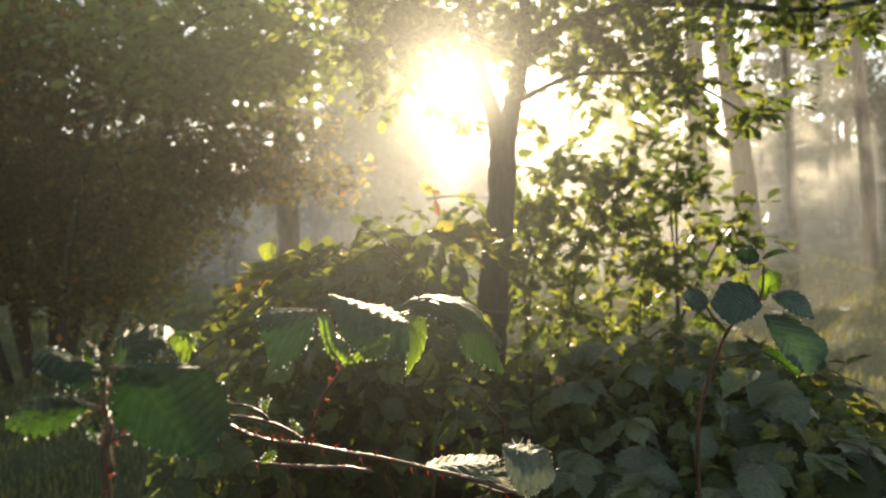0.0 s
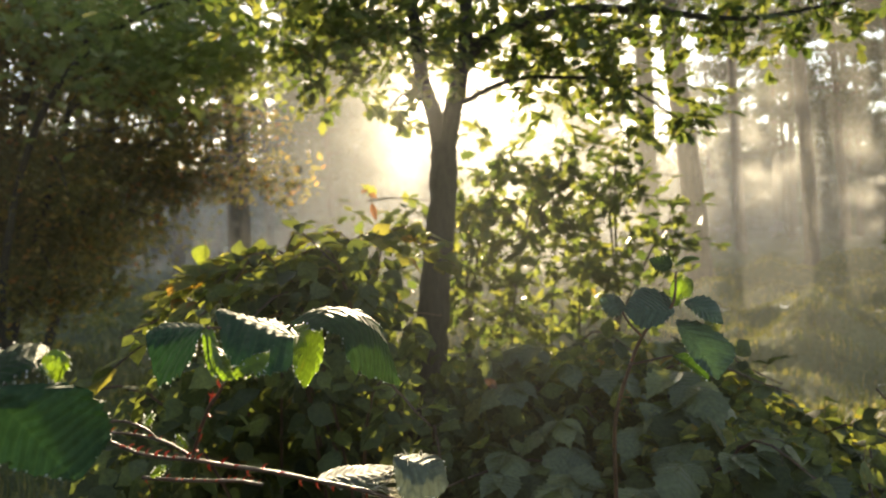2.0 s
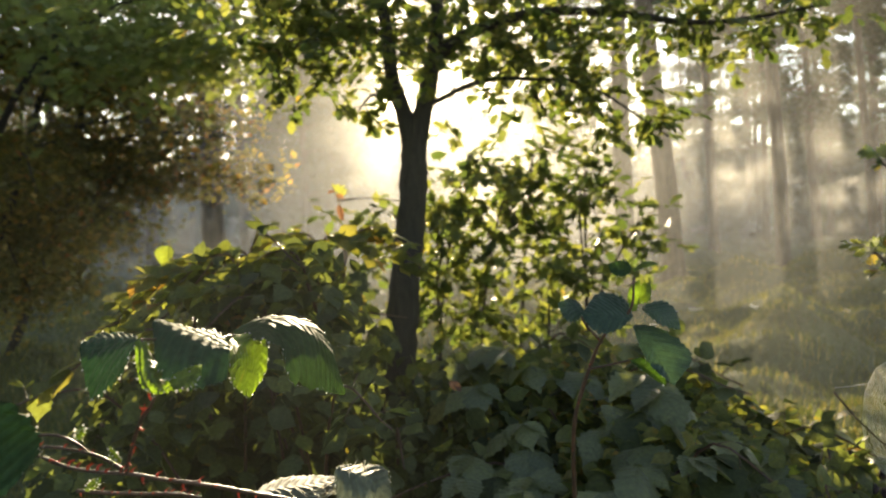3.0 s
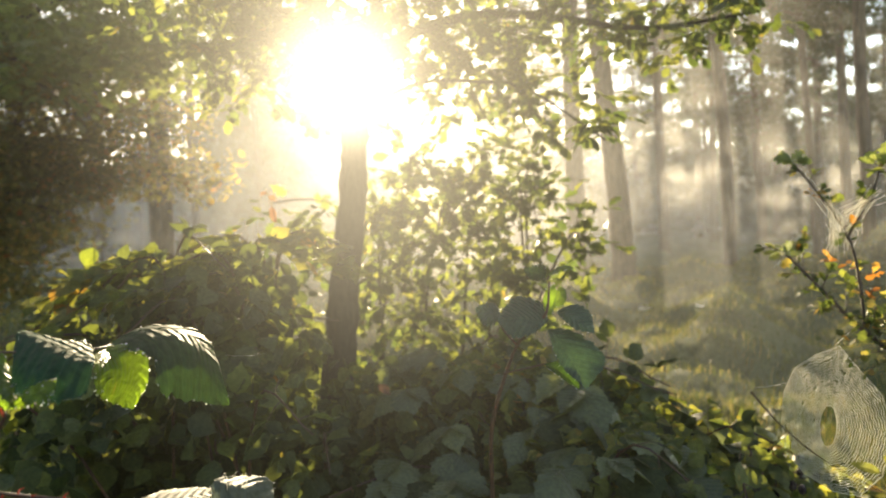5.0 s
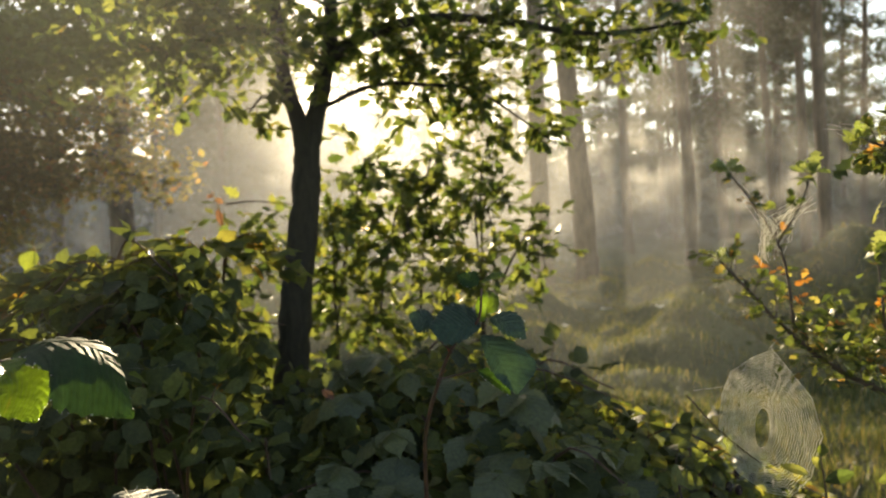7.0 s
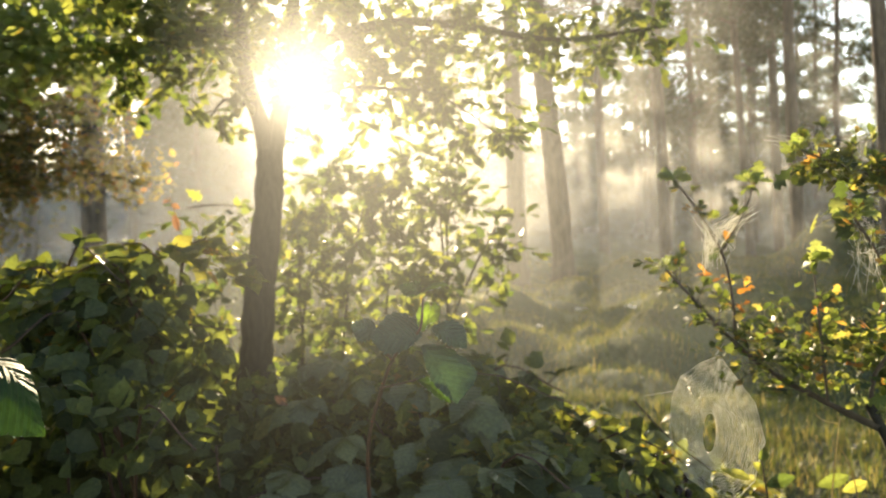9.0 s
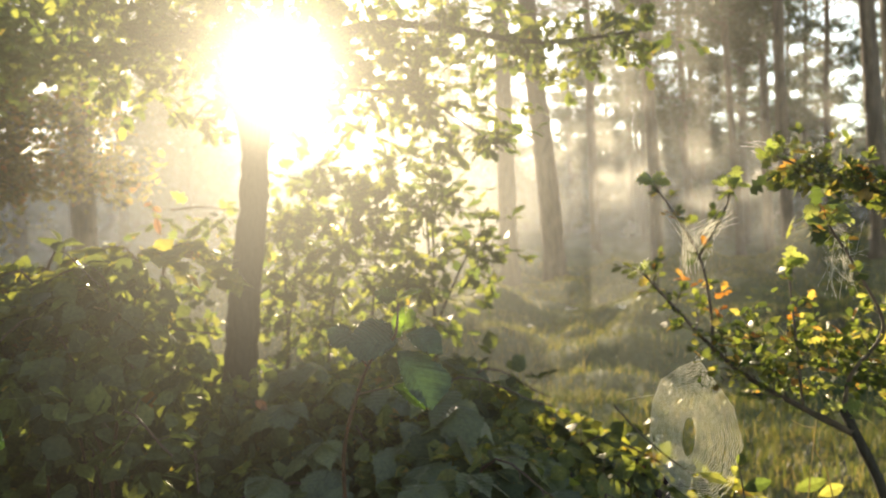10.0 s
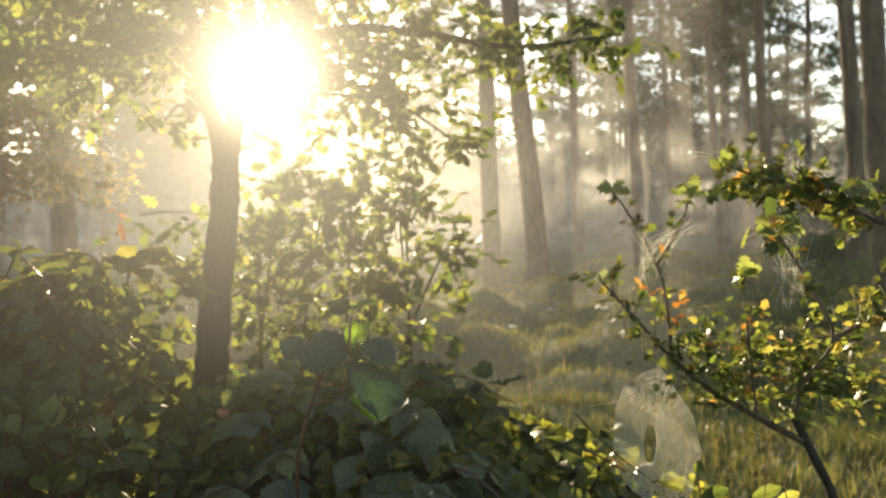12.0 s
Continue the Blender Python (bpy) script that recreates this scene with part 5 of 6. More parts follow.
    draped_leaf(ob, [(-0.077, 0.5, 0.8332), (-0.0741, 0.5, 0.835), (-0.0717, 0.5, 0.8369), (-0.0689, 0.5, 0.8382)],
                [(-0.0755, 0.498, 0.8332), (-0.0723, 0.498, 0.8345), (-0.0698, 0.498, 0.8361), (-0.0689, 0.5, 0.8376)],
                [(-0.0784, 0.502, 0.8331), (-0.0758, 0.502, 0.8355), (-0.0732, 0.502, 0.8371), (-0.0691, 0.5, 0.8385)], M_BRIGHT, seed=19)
    return ob


build_front()


def strands(name, label, ends, n, jitter, r):
    """Loose silk threads between two places."""
    ob = thing(name, label, "cobweb")
    for k in range(n):
        i = int(rng.integers(len(ends)))
        j = i + 1 if i + 1 < len(ends) else i - 1
        a, b = Vector(ends[i]) + Vector(rng.normal(0, jitter, 3)), Vector(ends[j]) + Vector(rng.normal(0, jitter, 3))
        part("thread", tube([a, (a + b) / 2 - Vector((0, 0, 0.02 * (a - b).length)), b], r, r, 3, 3), M_SILK, ob)
    return ob


strands("cobweb", "dewy silk threads strung along the bramble cane", [(0.0521, 0.52, 0.8113), (0.0256, 0.525, 0.8171), (0.0412, 0.53, 0.8229), (0.0518, 0.53, 0.8294), (0.0542, 0.53, 0.8175)], 46, 0.0035, 0.00012)


# ---------------------------------------------------------------- bramble sprig
def build_sprig():
    ob = thing("bramble_sprig", "upright bramble sprig with dark drooping leaves", "bramble")
    stem = [(0.21, 0.93, 0.6), (0.212, 0.92, 0.672), (0.213, 0.91, 0.752), (0.23, 0.9, 0.814), (0.245, 0.89, 0.847), (0.266, 0.88, 0.868), (0.271, 0.88, 0.899)]
    part("stem", tube(stem, 0.0026, 0.0012, 8, 8, 0.02, 0.05), M_CANE, ob)
    part("petiole", tube([(0.242, 0.9, 0.835), (0.228, 0.9, 0.851), (0.222, 0.9, 0.863)], 0.0016, 0.001, 6, 5), M_CANE, ob)
    part("petiole", tube([(0.226, 0.9, 0.809), (0.247, 0.88, 0.817), (0.262, 0.87, 0.822)], 0.0012, 0.001, 6, 5), M_CANE, ob)
    draped_leaf(ob, [(0.2686, 0.88, 0.8615), (0.2542, 0.875, 0.8655), (0.2338, 0.87, 0.8693), (0.2183, 0.865, 0.8662)],
                [(0.2662, 0.875, 0.8601), (0.2506, 0.86, 0.8527), (0.2316, 0.855, 0.8504), (0.2186, 0.863, 0.8644)],
                [(0.2696, 0.885, 0.8626), (0.2649, 0.9, 0.8778), (0.2399, 0.9, 0.8839), (0.2188, 0.868, 0.8676)], M_SPRIG, seed=20, dew=0.3)
    draped_leaf(ob, [(0.2691, 0.88, 0.8537), (0.2789, 0.87, 0.8405), (0.2902, 0.86, 0.8233), (0.2974, 0.85, 0.8008)],
                [(0.2672, 0.875, 0.8527), (0.2703, 0.86, 0.8337), (0.278, 0.85, 0.8182), (0.2967, 0.849, 0.801)],
                [(0.272, 0.885, 0.8538), (0.2964, 0.88, 0.8485), (0.3205, 0.87, 0.8243), (0.2989, 0.851, 0.8015)], M_SPRIG, seed=21, dew=0.3)
    draped_leaf(ob, [(0.2787, 0.885, 0.8693), (0.291, 0.885, 0.8681), (0.3017, 0.88, 0.8607), (0.3116, 0.875, 0.8488)],
                [(0.2775, 0.88, 0.8683), (0.2821, 0.87, 0.8625), (0.2934, 0.868, 0.8537), (0.3109, 0.874, 0.8484)],
                [(0.2804, 0.89, 0.8705), (0.3001, 0.9, 0.8739), (0.3123, 0.895, 0.8663), (0.3127, 0.877, 0.85)], M_SPRIG, seed=22, dew=0.3)
    draped_leaf(ob, [(0.2253, 0.9, 0.8666), (0.2166, 0.9, 0.8702), (0.2077, 0.9, 0.8706), (0.2002, 0.9, 0.8739)],
                [(0.2236, 0.895, 0.8646), (0.2163, 0.885, 0.8591), (0.2064, 0.885, 0.8595), (0.2002, 0.897, 0.8711)],
                [(0.2259, 0.905, 0.8678), (0.2204, 0.915, 0.8765), (0.2114, 0.915, 0.8779), (0.2002, 0.902, 0.875)], M_SPRIG, seed=23, dew=0.3)
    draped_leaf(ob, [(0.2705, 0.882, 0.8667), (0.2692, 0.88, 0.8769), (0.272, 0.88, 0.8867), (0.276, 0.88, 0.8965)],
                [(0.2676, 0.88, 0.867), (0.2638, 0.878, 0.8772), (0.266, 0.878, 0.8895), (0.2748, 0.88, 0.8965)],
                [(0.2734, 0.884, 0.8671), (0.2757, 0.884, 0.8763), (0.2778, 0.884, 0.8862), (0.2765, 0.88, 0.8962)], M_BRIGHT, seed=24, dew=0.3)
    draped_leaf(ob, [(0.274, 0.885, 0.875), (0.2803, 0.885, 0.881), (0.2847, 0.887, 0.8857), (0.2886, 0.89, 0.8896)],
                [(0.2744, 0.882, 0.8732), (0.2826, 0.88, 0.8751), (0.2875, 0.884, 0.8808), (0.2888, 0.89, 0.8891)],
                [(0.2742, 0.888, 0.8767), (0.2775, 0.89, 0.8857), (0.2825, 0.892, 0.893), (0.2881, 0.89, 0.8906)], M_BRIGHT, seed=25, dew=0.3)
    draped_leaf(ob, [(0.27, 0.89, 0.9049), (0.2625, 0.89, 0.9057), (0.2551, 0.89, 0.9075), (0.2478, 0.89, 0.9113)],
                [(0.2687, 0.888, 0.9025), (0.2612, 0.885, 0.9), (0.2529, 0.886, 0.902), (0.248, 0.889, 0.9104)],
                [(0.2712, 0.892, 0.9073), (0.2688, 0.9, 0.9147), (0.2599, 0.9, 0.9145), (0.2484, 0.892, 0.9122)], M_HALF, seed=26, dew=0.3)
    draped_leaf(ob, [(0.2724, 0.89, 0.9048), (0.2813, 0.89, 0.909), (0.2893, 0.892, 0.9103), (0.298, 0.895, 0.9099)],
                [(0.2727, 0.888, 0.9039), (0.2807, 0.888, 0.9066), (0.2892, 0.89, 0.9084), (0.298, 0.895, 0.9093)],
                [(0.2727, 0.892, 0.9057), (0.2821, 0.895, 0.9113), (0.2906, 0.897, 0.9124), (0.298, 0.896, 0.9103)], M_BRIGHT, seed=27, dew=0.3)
    hero_leaf(ob, (0.262, 0.87, 0.822), (0.293, 0.86, 0.799), (0.2, -0.7, 0.7), 0.02, droop=0.3, fold=0.4, seed=28, material=M_HALF)
    hero_leaf(ob, (0.266, 0.89, 0.863), (0.244, 0.9, 0.875), (0, -0.6, 0.8), 0.022, droop=0.2, fold=0.3, seed=29, material=M_HALF)
    thorns(ob, stem, 9, 0.004)


build_sprig()


# ---------------------------------------------------------------- oak sapling
def build_sapling():
    ob = thing("oak_sapling", "small oak sapling with green and orange leaves", "sapling")
    lines = [
        ([(0.759, 0.84, 0.651), (0.749, 0.85, 0.7), (0.73, 0.85, 0.739), (0.718, 0.86, 0.774)], 0.0065, 0.005),
        ([(0.722, 0.85, 0.752), (0.698, 0.9, 0.768), (0.667, 0.96, 0.792), (0.642, 1.0, 0.824), (0.609, 1.02, 0.867), (0.576, 1.04, 0.911)], 0.0045, 0.0014),
        ([(0.647, 1.0, 0.82), (0.648, 1.01, 0.876), (0.641, 1.02, 0.927), (0.627, 1.06, 0.981), (0.616, 1.1, 1.021)], 0.0026, 0.0012),
        ([(0.641, 1.02, 0.927), (0.677, 1.03, 0.977), (0.694, 1.04, 1.011)], 0.002, 0.001),
        ([(0.718, 0.86, 0.774), (0.72, 0.85, 0.812), (0.741, 0.83, 0.86), (0.717, 0.83, 0.914), (0.692, 0.84, 0.964)], 0.003, 0.0011),
        ([(0.741, 0.83, 0.86), (0.773, 0.82, 0.876), (0.818, 0.8, 0.892)], 0.003, 0.0015),
        ([(0.698, 0.9, 0.768), (0.693, 0.9, 0.828), (0.687, 0.9, 0.889), (0.684, 0.9, 0.919)], 0.002, 0.001),
        ([(0.855, 0.8, 0.951), (0.808, 0.84, 0.97), (0.78, 0.88, 0.992), (0.736, 0.9, 1.013), (0.683, 0.92, 1.037)], 0.004, 0.0013)]
    counts = ((0, 0.05), (24, 0.05), (7, 0.02), (4, 0.02), (8, 0.035), (18, 0.05), (5, 0.02), (28, 0.05))
    poses = []
    for (p, a, b), (n, ln) in zip(lines, counts):
        part("branch", tube(p, 0.85 * a, b, 7, 7, 0.03, 0.08), M_BARK if a > 0.006 else M_TWIG, ob)
        poses += twigs(ob, p, int(n * 1.2), ln, 7, 0.27, start=0.2, thick=0.0007, lift=0.4)
        tip = Vector(p[-1])
        for k in range(8):
            way = Vector((rng.normal(0, 0.9), rng.normal(0, 0.7), rng.uniform(-0.1, 1.0)))
            o = part("leaf", PALE_MESH[k % 3], None, ob)
            o.matrix_basis = scaled(axes(tip + Vector(rng.normal(0, 0.003, 3)), way, (rng.normal(0, 0.5), -0.7, 0.7)), rng.uniform(0.34, 0.5))
    c = [((0.69, 0.93, 0.842), (0.04, 0.04, 0.02), 45), ((0.714, 0.88, 0.824), (0.04, 0.04, 0.02), 45), ((0.673, 0.95, 0.798), (0.03, 0.03, 0.01), 22), ((0.671, 0.98, 0.845), (0.03, 0.03, 0.012), 22), ((0.69, 0.84, 0.97), (0.016, 0.02, 0.014), 14), ((0.621, 1.0, 0.827), (0.012, 0.02, 0.008), 5)]
    poses += clump_poses([(a, b, int(n * 0.8)) for a, b, n in c], 0.27)
    # small leaves crowd along the low branches, broader ones on the overhanging bough
    poses += clump_poses([((0.6652, 0.985, 0.8406), (0.018, 0.0216, 0.0126), 34), ((0.6756, 0.965, 0.8169), (0.018, 0.0216, 0.0126), 50), ((0.6938, 0.935, 0.8115), (0.02, 0.024, 0.014), 60), ((0.7155, 0.925, 0.8402), (0.02, 0.024, 0.014), 46), ((0.7365, 0.905, 0.836), (0.02, 0.024, 0.014), 50), ((0.743, 0.885, 0.8118), (0.02, 0.024, 0.014), 60), ((0.7655, 0.875, 0.8272), (0.022, 0.0264, 0.0154), 50), ((0.7902, 0.865, 0.8217), (0.022, 0.0264, 0.0154), 50), ((0.788, 0.865, 0.8747), (0.022, 0.0264, 0.0154), 36), ((0.7138, 0.93, 0.7861), (0.014, 0.0168, 0.0098), 34), ((0.7616, 0.875, 0.7918), (0.018, 0.0216, 0.0126), 36), ((0.6903, 1.0, 0.8608), (0.012, 0.0144, 0.0084), 18), ((0.8083, 0.86, 0.7921), (0.02, 0.024, 0.014), 40)], 0.27, tilt=0.9)
    poses += clump_poses([((0.707, 0.92, 1.0323), (0.012, 0.0144, 0.0072), 14), ((0.7302, 0.915, 1.0314), (0.016, 0.0192, 0.0096), 22), ((0.7532, 0.905, 1.018), (0.016, 0.0192, 0.0096), 26), ((0.7725, 0.895, 1.0079), (0.016, 0.0192, 0.0096), 22), ((0.7944, 0.88, 0.9977), (0.016, 0.0192, 0.0096), 20), ((0.8128, 0.87, 0.9997), (0.014, 0.0168, 0.0084), 14), ((0.72, 0.915, 1.0103), (0.012, 0.0144, 0.0072), 14), ((0.7325, 0.91, 0.9701), (0.012, 0.0144, 0.0072), 14)], 0.46, down=0.7, tilt=0.8)
    for at in ((0.641, 1.02, 0.892), (0.665, 1.01, 0.883), (0.618, 1.02, 0.9), (0.654, 1.0, 0.861), (0.699, 0.92, 0.864), (0.617, 1.05, 0.979), (0.693, 0.84, 0.974), (0.67, 0.95, 0.838), (0.699, 0.86, 0.815), (0.684, 0.9, 0.842)):
        for k in range(5):
            way = Vector((rng.normal(0, 0.8), rng.normal(0, 0.8), rng.normal(0.2, 0.6)))
            o = part("withered_leaf", RUST_MESH[k % 3], None, ob)
            o.matrix_basis = scaled(axes(Vector(at) + Vector(rng.normal(0, 0.002, 3)), way, (rng.normal(0, 0.5), -0.6, 0.8)), rng.uniform(0.16, 0.28))
    leaves_on(ob, poses, SAPLING_MESH, FINE, M_SAPLING, 300)


build_sapling()


# ---------------------------------------------------------------- orb web
def build_web():
    ob = thing("spider_web", "dewy orb web slung below the oak sapling", "spider web")
    hub = Vector((0.67, 1.13, 0.678))
    top, right = Vector((0.682, 1.13, 0.783)), Vector((0.697, 1.03, 0.725))
    u = (right - hub)
    v = (top - hub).normalized()
    u = (u - v * u.dot(v)).normalized()
    # a pointed top, straight flanks and an open oval hub
    R, S = 0.106, 0.106 / 180
    corners = ((118, 30), (93, 100), (45, 145), (8, 180), (-37, 150), (-82, 105), (-100, 45), (-100, -35), (-85, -95), (-40, -125), (20, -135), (70, -120), (105, -60))
    rim, hole = [], []
    for k, (a, b) in enumerate(corners):
        c, d = corners[(k + 1) % len(corners)]
        for f in (0.0, 1 / 3, 2 / 3):
            x, y = a + (c - a) * f, b + (d - b) * f
            ang = math.atan2(y / 47, x / 18)
            rim.append(hub + u * (x / 118 * R) + v * (y * S))
            hole.append(hub + u * (18 / 118 * R * math.cos(ang)) + v * (47 * S * math.sin(ang)))
    n = len(rim)
    for k in range(n):
        part("radial_thread", tube([hole[k], (hole[k] + rim[k]) / 2, rim[k]], 0.0001, 0.0001, 3, 2), M_SILK, ob)
    spirals = []
    for j in range(21):
        f = j / 20
        ring = [h + (p - h) * (f + 0.004 * rng.normal()) for p, h in zip(rim, hole)]
        for k in range(n):
            a, b = ring[k], ring[(k + 1) % n]
            if rng.random() < 0.015:
                continue
            mid = (a + b) / 2 + (hub - (a + b) / 2) * 0.02
            spirals.append(tube([a, mid, b], 0.0006, 0.0006, 3, 1))
    tagged(part("capture_spiral", joined(spirals), M_SILK, ob), kind="stuff")
    frame_pts = rim[::3]
    part("frame_thread", joined([tube([frame_pts[i], frame_pts[(i + 1) % len(frame_pts)]], 0.00025, 0.00025, 3, 2) for i in range(len(frame_pts))]), M_SILK, ob)
    part("anchor_thread", tube([top, Vector((0.646, 1.03, 0.815))], 0.0003, 0.0003, 3, 2), M_SILK, ob)
    part("anchor_thread", tube([rim[17], Vector((0.606, 1.2, 0.717))], 0.00025, 0.00025, 3, 2), M_SILK, ob)


build_web()
strands("cobweb", "dewy silk wrapped round the sapling twig", [(0.623, 1.05, 0.981), (0.641, 1.02, 0.927), (0.677, 1.03, 0.977), (0.632, 1.02, 0.954), (0.624, 1.02, 0.911)], 64, 0.007, 0.00016)


# ---------------------------------------------------------------- silk on the grass
def silk_patch(x, y, size):
    ob = thing("sheet_web", "small white dew-covered sheet web on the grass", "spider web", group="sheet webs on the grass")
    n = 10
    a = np.linspace(0, 2 * np.pi, n, endpoint=False)
    r = size * rng.uniform(0.6, 1.1, n)
    z = float(rise(x, y)) + 0.07
    ring = np.stack([x + r * np.cos(a), y + 0.6 * r * np.sin(a), z + rng.normal(0, 0.008, n)], 1)
    v = np.concatenate([[[x, y, z - 0.015]], ring])
    part("sheet", (v, [(0, 1 + k, 1 + (k + 1) % n) for k in range(n)]), M_SILK, ob)


for x, y, s in ((2.33, 6.19, 0.05), (2.5, 8.3, 0.09), (4.95, 9.9, 0.12), (1.8, 7.2, 0.04), (3.9, 8.0, 0.05)):
    silk_patch(x, y, s)


# ---------------------------------------------------------------- small things by the thicket
M_BERRY = bark_material("blackberry_skin", (0.012, 0.008, 0.012), (0.03, 0.012, 0.02), (300, 300, 300), 0.25, 0.0006)
M_RIPEN = bark_material("unripe_berry_skin", (0.2, 0.03, 0.025), (0.32, 0.06, 0.04), (300, 300, 300), 0.3, 0.0006)
M_STRAW = leaf_material("straw", [(0.0, (0.28, 0.2, 0.1)), (1.0, (0.45, 0.36, 0.2))], (1.3, 1.2, 0.9), 0.4, 0.6)
M_RUST = leaf_material("rusty_leaf", [(0.0, (0.16, 0.08, 0.05)), (1.0, (0.24, 0.14, 0.09))], (1.7, 1.5, 1.0), 0.45, 0.6)
M_YELLOW = leaf_material("yellowing_leaf", [(0.0, (0.11, 0.15, 0.04)), (1.0, (0.15, 0.18, 0.05))], (1.8, 1.8, 0.7), 0.55, 0.5)


def ball(c, r, n=6):
    """A small rough ball."""
    v, t = [(0, 0, r)], []
    for i in range(1, n):
        a = math.pi * i / n
        for k in range(8):
            b = 2 * math.pi * k / 8
            v.append((r * math.sin(a) * math.cos(b), r * math.sin(a) * math.sin(b), r * math.cos(a)))
    v.append((0, 0, -r))
    for k in range(8):
        t.append((0, 1 + k, 1 + (k + 1) % 8))
        t.append((len(v) - 1, 1 + (n - 2) * 8 + (k + 1) % 8, 1 + (n - 2) * 8 + k))
        for i in range(n - 2):
            a, b = 1 + i * 8 + k, 1 + i * 8 + (k + 1) % 8
            t += [(a, a + 8, b + 8), (a, b + 8, b)]
    return np.array(v) + np.array(c), np.array(t)


def berry(at, r, stalk, material, label):
    ob = thing("blackberry", label, "berry", group="blackberries by the web")
    drupes = []
    for i in range(5):
        f = i / 4
        ring = r * math.sin(math.pi * (0.15 + 0.7 * f))
        n = max(3, int(ring / r * 7))
        for k in range(n):
            a = 2 * math.pi * (k + 0.5 * (i % 2)) / n
            drupes.append(ball((at[0] + ring * 0.75 * math.cos(a), at[1] + ring * 0.75 * math.sin(a), at[2] + r * (1 - 2 * f)), r * 0.36, 4))
    tagged(part("drupelets", joined(drupes), material, ob), kind="stuff")
    part("stalk", tube([at, (at[0] * 0.5 + stalk[0] * 0.5, at[1] * 0.5 + stalk[1] * 0.5, max(at[2], stalk[2])), stalk], 0.0008, 0.001, 5, 4), M_CANE, ob)


truss = (0.633, 1.2, 0.588)
for at, ripe in (((0.622, 1.2, 0.624), 1), ((0.624, 1.19, 0.622), 0), ((0.665, 1.2, 0.596), 1), ((0.688, 1.2, 0.588), 1), ((0.649, 1.19, 0.581), 1), ((0.63, 1.2, 0.569), 1), ((0.617, 1.21, 0.595), 1), ((0.663, 1.19, 0.575), 1)):
    berry(at, 0.0055, truss, M_BERRY if ripe else M_RIPEN, "ripe black bramble berry on a thin stalk" if ripe else "unripe red bramble berry on a thin stalk")


def stalk_plant(name, label, category, line, r, material, leaves=()):
    ob = thing(name, label, category)
    part("stem", tube(line, r, r * 0.5, 6, 6, 0.0, 0.06), material, ob)
    for base, tip, width, mat in leaves:
        hero_leaf(ob, base, tip, (0.1, -0.9, 0.5), width, material=mat, droop=0.25, fold=0.3, dew=0, seed=len(ob.children))
    return ob


stalk_plant("dead_twig", "bare dark twig leaning across the web", "twig", [(0.557, 1.1, 0.734), (0.605, 1.12, 0.683), (0.662, 1.13, 0.635), (0.745, 1.14, 0.585), (0.792, 1.14, 0.559)], 0.0013, M_TWIG)
stalk_plant("dead_twig", "thin dark twig reaching out from the trunk", "twig", [(-0.18, 1.95, 1.029), (-0.118, 1.96, 1.034), (-0.033, 1.98, 1.025)], 0.0025, M_TWIG)
stalk_plant("dead_cane", "pale dead bramble cane over the crest", "cane", [(-0.321, 1.35, 0.916), (-0.269, 1.33, 0.903), (-0.201, 1.32, 0.886), (-0.116, 1.34, 0.855)], 0.0018, M_STRAW)
stalk_plant("dead_cane", "pale dead bramble cane over the crest", "cane", [(-0.378, 1.42, 0.953), (-0.368, 1.42, 0.894), (-0.359, 1.42, 0.812)], 0.0014, M_STRAW, [((-0.377, 1.42, 0.944), (-0.384, 1.4, 0.914), 0.03, M_YELLOW), ((-0.377, 1.42, 0.949), (-0.362, 1.42, 0.953), 0.007, M_WITHERED), ((-0.377, 1.42, 0.949), (-0.392, 1.42, 0.955), 0.006, M_WITHERED)])
stalk_plant("dead_cane", "withered shoot with rusty leaves above the crest", "cane", [(-0.097, 1.5, 0.975), (-0.103, 1.5, 1.004), (-0.113, 1.5, 1.034)], 0.0014, M_STRAW, [((-0.105, 1.5, 1.003), (-0.098, 1.49, 0.975), 0.012, M_RUST), ((-0.11, 1.5, 1.022), (-0.093, 1.49, 1.012), 0.01, M_RUST), ((-0.111, 1.5, 1.029), (-0.121, 1.49, 1.022), 0.008, M_RUST)])
stalk_plant("grass_stalk", "dry straw-coloured grass stalk by the sapling", "grass", [(0.73, 0.95, 0.635), (0.736, 0.95, 0.687), (0.743, 0.95, 0.739)], 0.0009, M_STRAW)
stalk_plant("grass_stalk", "dry straw-coloured grass stalk by the sapling", "grass", [(0.765, 0.95, 0.633), (0.755, 0.95, 0.679), (0.739, 0.95, 0.71)], 0.0008, M_STRAW)
stalk_plant("grass_stalk", "dry straw-coloured grass stalk by the sapling", "grass", [(0.741, 0.95, 0.731), (0.726, 0.95, 0.735), (0.714, 0.95, 0.742)], 0.0006, M_STRAW)
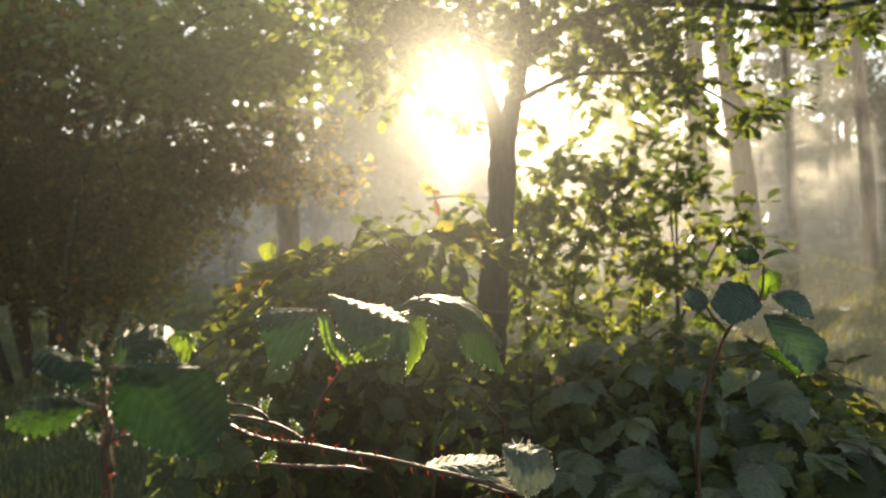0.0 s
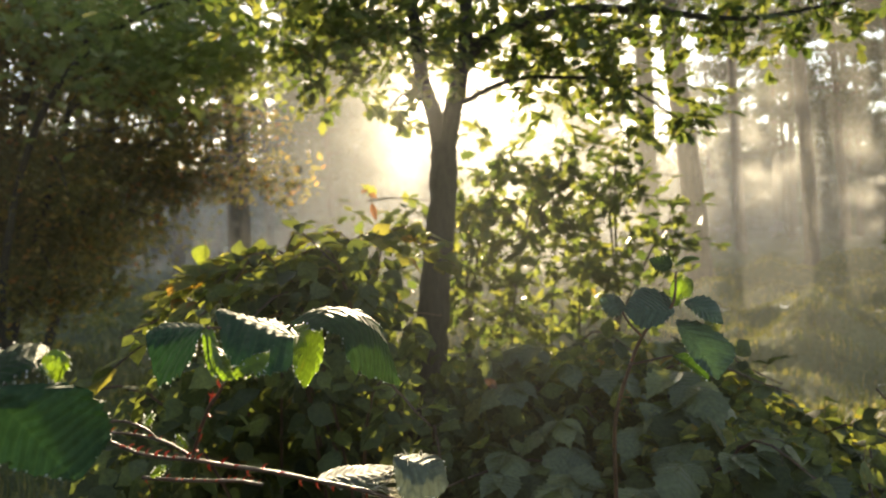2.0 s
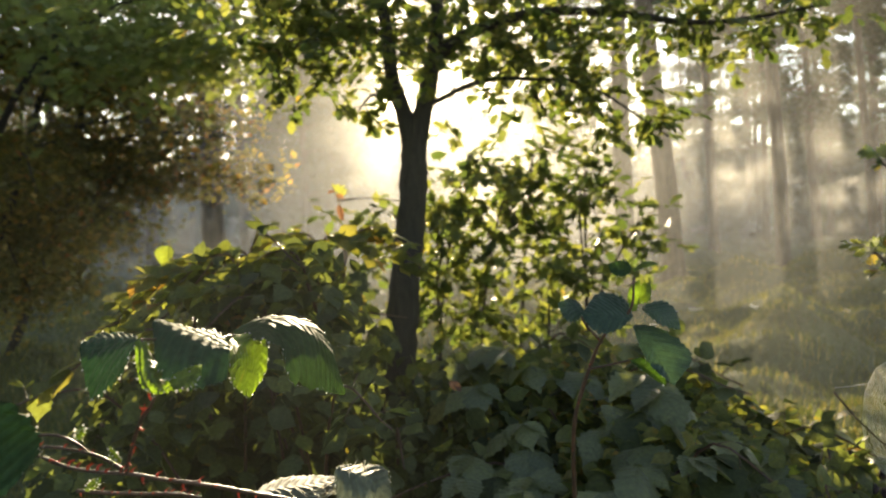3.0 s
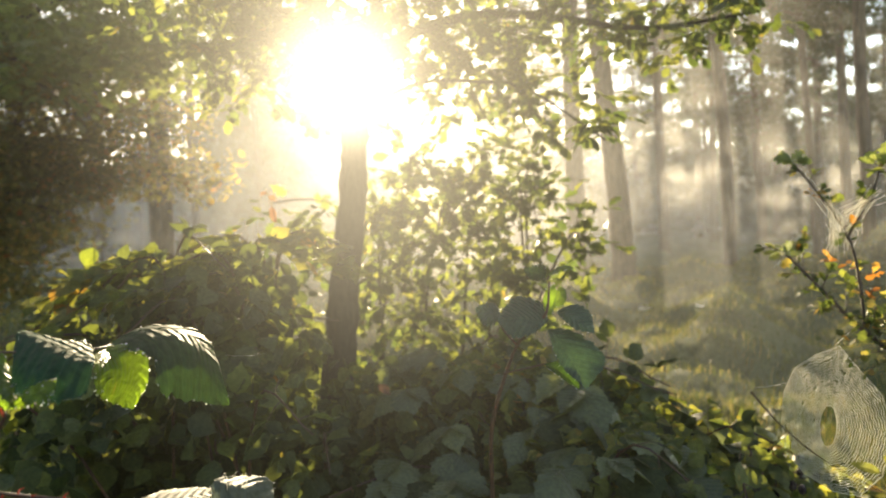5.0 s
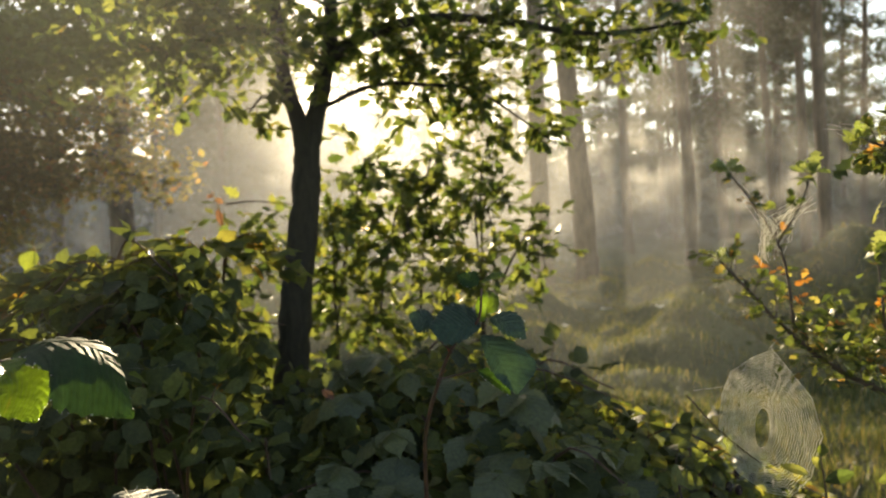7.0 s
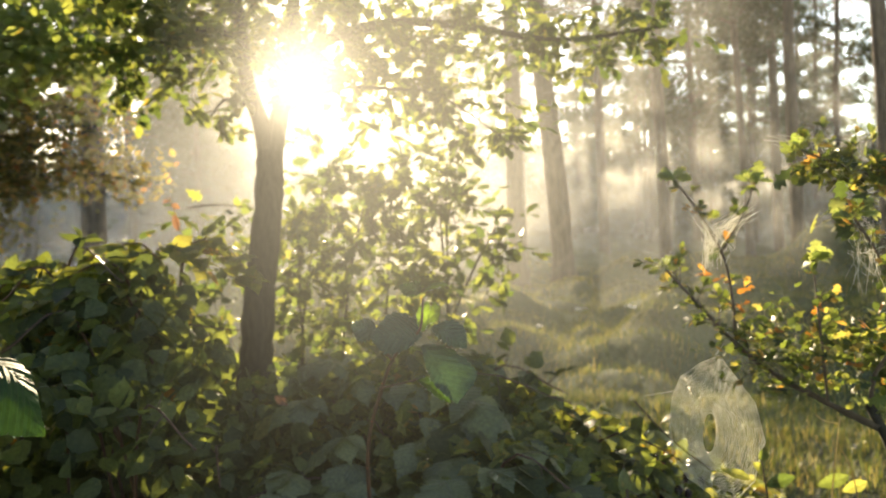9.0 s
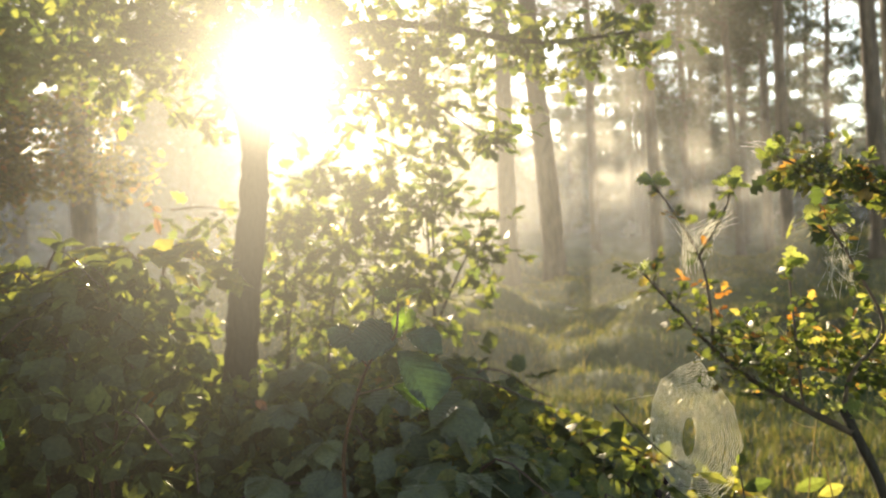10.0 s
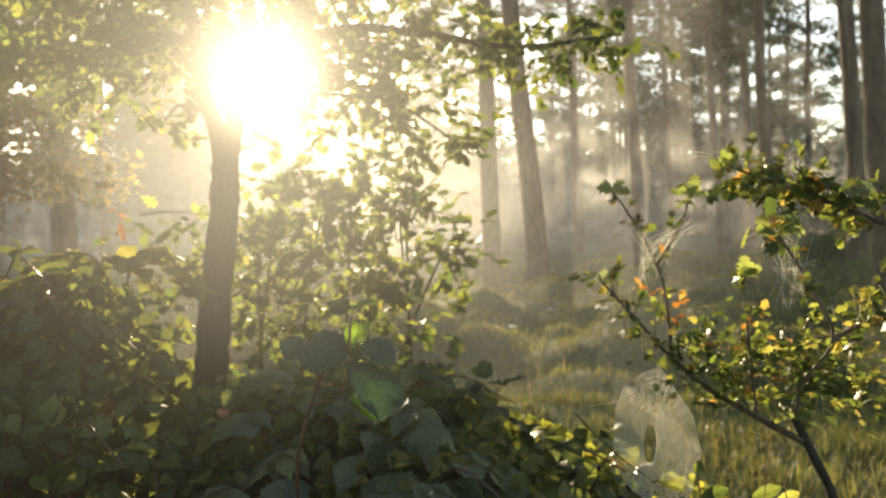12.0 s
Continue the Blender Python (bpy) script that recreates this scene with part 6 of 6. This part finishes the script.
stalk_plant("oak_seedling", "green oak seedling at the foot of the web", "seedling", [(0.686, 1.0, 0.593), (0.68, 1.0, 0.648), (0.675, 1.0, 0.679)], 0.0015, M_TWIG,
    [((0.68, 1.0, 0.648), (0.711, 0.99, 0.66), 0.016, M_OAK), ((0.739, 0.99, 0.647), (0.773, 0.98, 0.66), 0.016, M_OAK), ((0.677, 1.0, 0.662), (0.663, 1.0, 0.677), 0.014, M_SAPLING), ((0.675, 1.0, 0.677), (0.679, 1.0, 0.693), 0.014, M_SAPLING), ((0.762, 0.98, 0.642), (0.796, 0.98, 0.652), 0.014, M_SAPLING), ((0.659, 1.0, 0.657), (0.627, 1.0, 0.671), 0.012, M_SAPLING)])
stalk_plant("fallen_leaf", "red and yellow leaf caught on the brambles", "leaf", [(0.306, 1.25, 0.657), (0.307, 1.25, 0.672)], 0.0009, M_CANE, [((0.301, 1.25, 0.686), (0.318, 1.24, 0.661), 0.014, M_RUST), ((0.297, 1.25, 0.684), (0.302, 1.24, 0.664), 0.014, M_YELLOW)])
stalk_plant("fallen_leaf", "red leaf caught on the brambles", "leaf", [(0.089, 1.25, 0.718), (0.086, 1.25, 0.73)], 0.0009, M_CANE, [((0.082, 1.25, 0.734), (0.099, 1.24, 0.722), 0.014, M_RUST)])
strands("cobweb", "small silk tangle on the sapling twig tip", [(0.571, 1.04, 0.911), (0.592, 1.04, 0.907), (0.578, 1.03, 0.922), (0.567, 1.04, 0.898)], 26, 0.004, 0.00016)
strands("cobweb", "silk threads hung among the sapling leaves", [(0.69, 0.84, 0.973), (0.711, 0.84, 0.955), (0.704, 0.84, 0.905), (0.698, 0.84, 0.933), (0.716, 0.84, 0.927)], 40, 0.008, 0.00012)
strands("cobweb", "silk sheet across the dark oak branch", [(0.67, 0.92, 1.039), (0.704, 0.91, 1.042), (0.71, 0.9, 1.017), (0.736, 0.89, 1.004)], 40, 0.008, 0.00012)
strands("cobweb", "long silk thread between bramble leaves", [(0.0407, 0.55, 0.8911), (0.0536, 0.6, 0.8839)], 1, 0.0005, 0.00002)
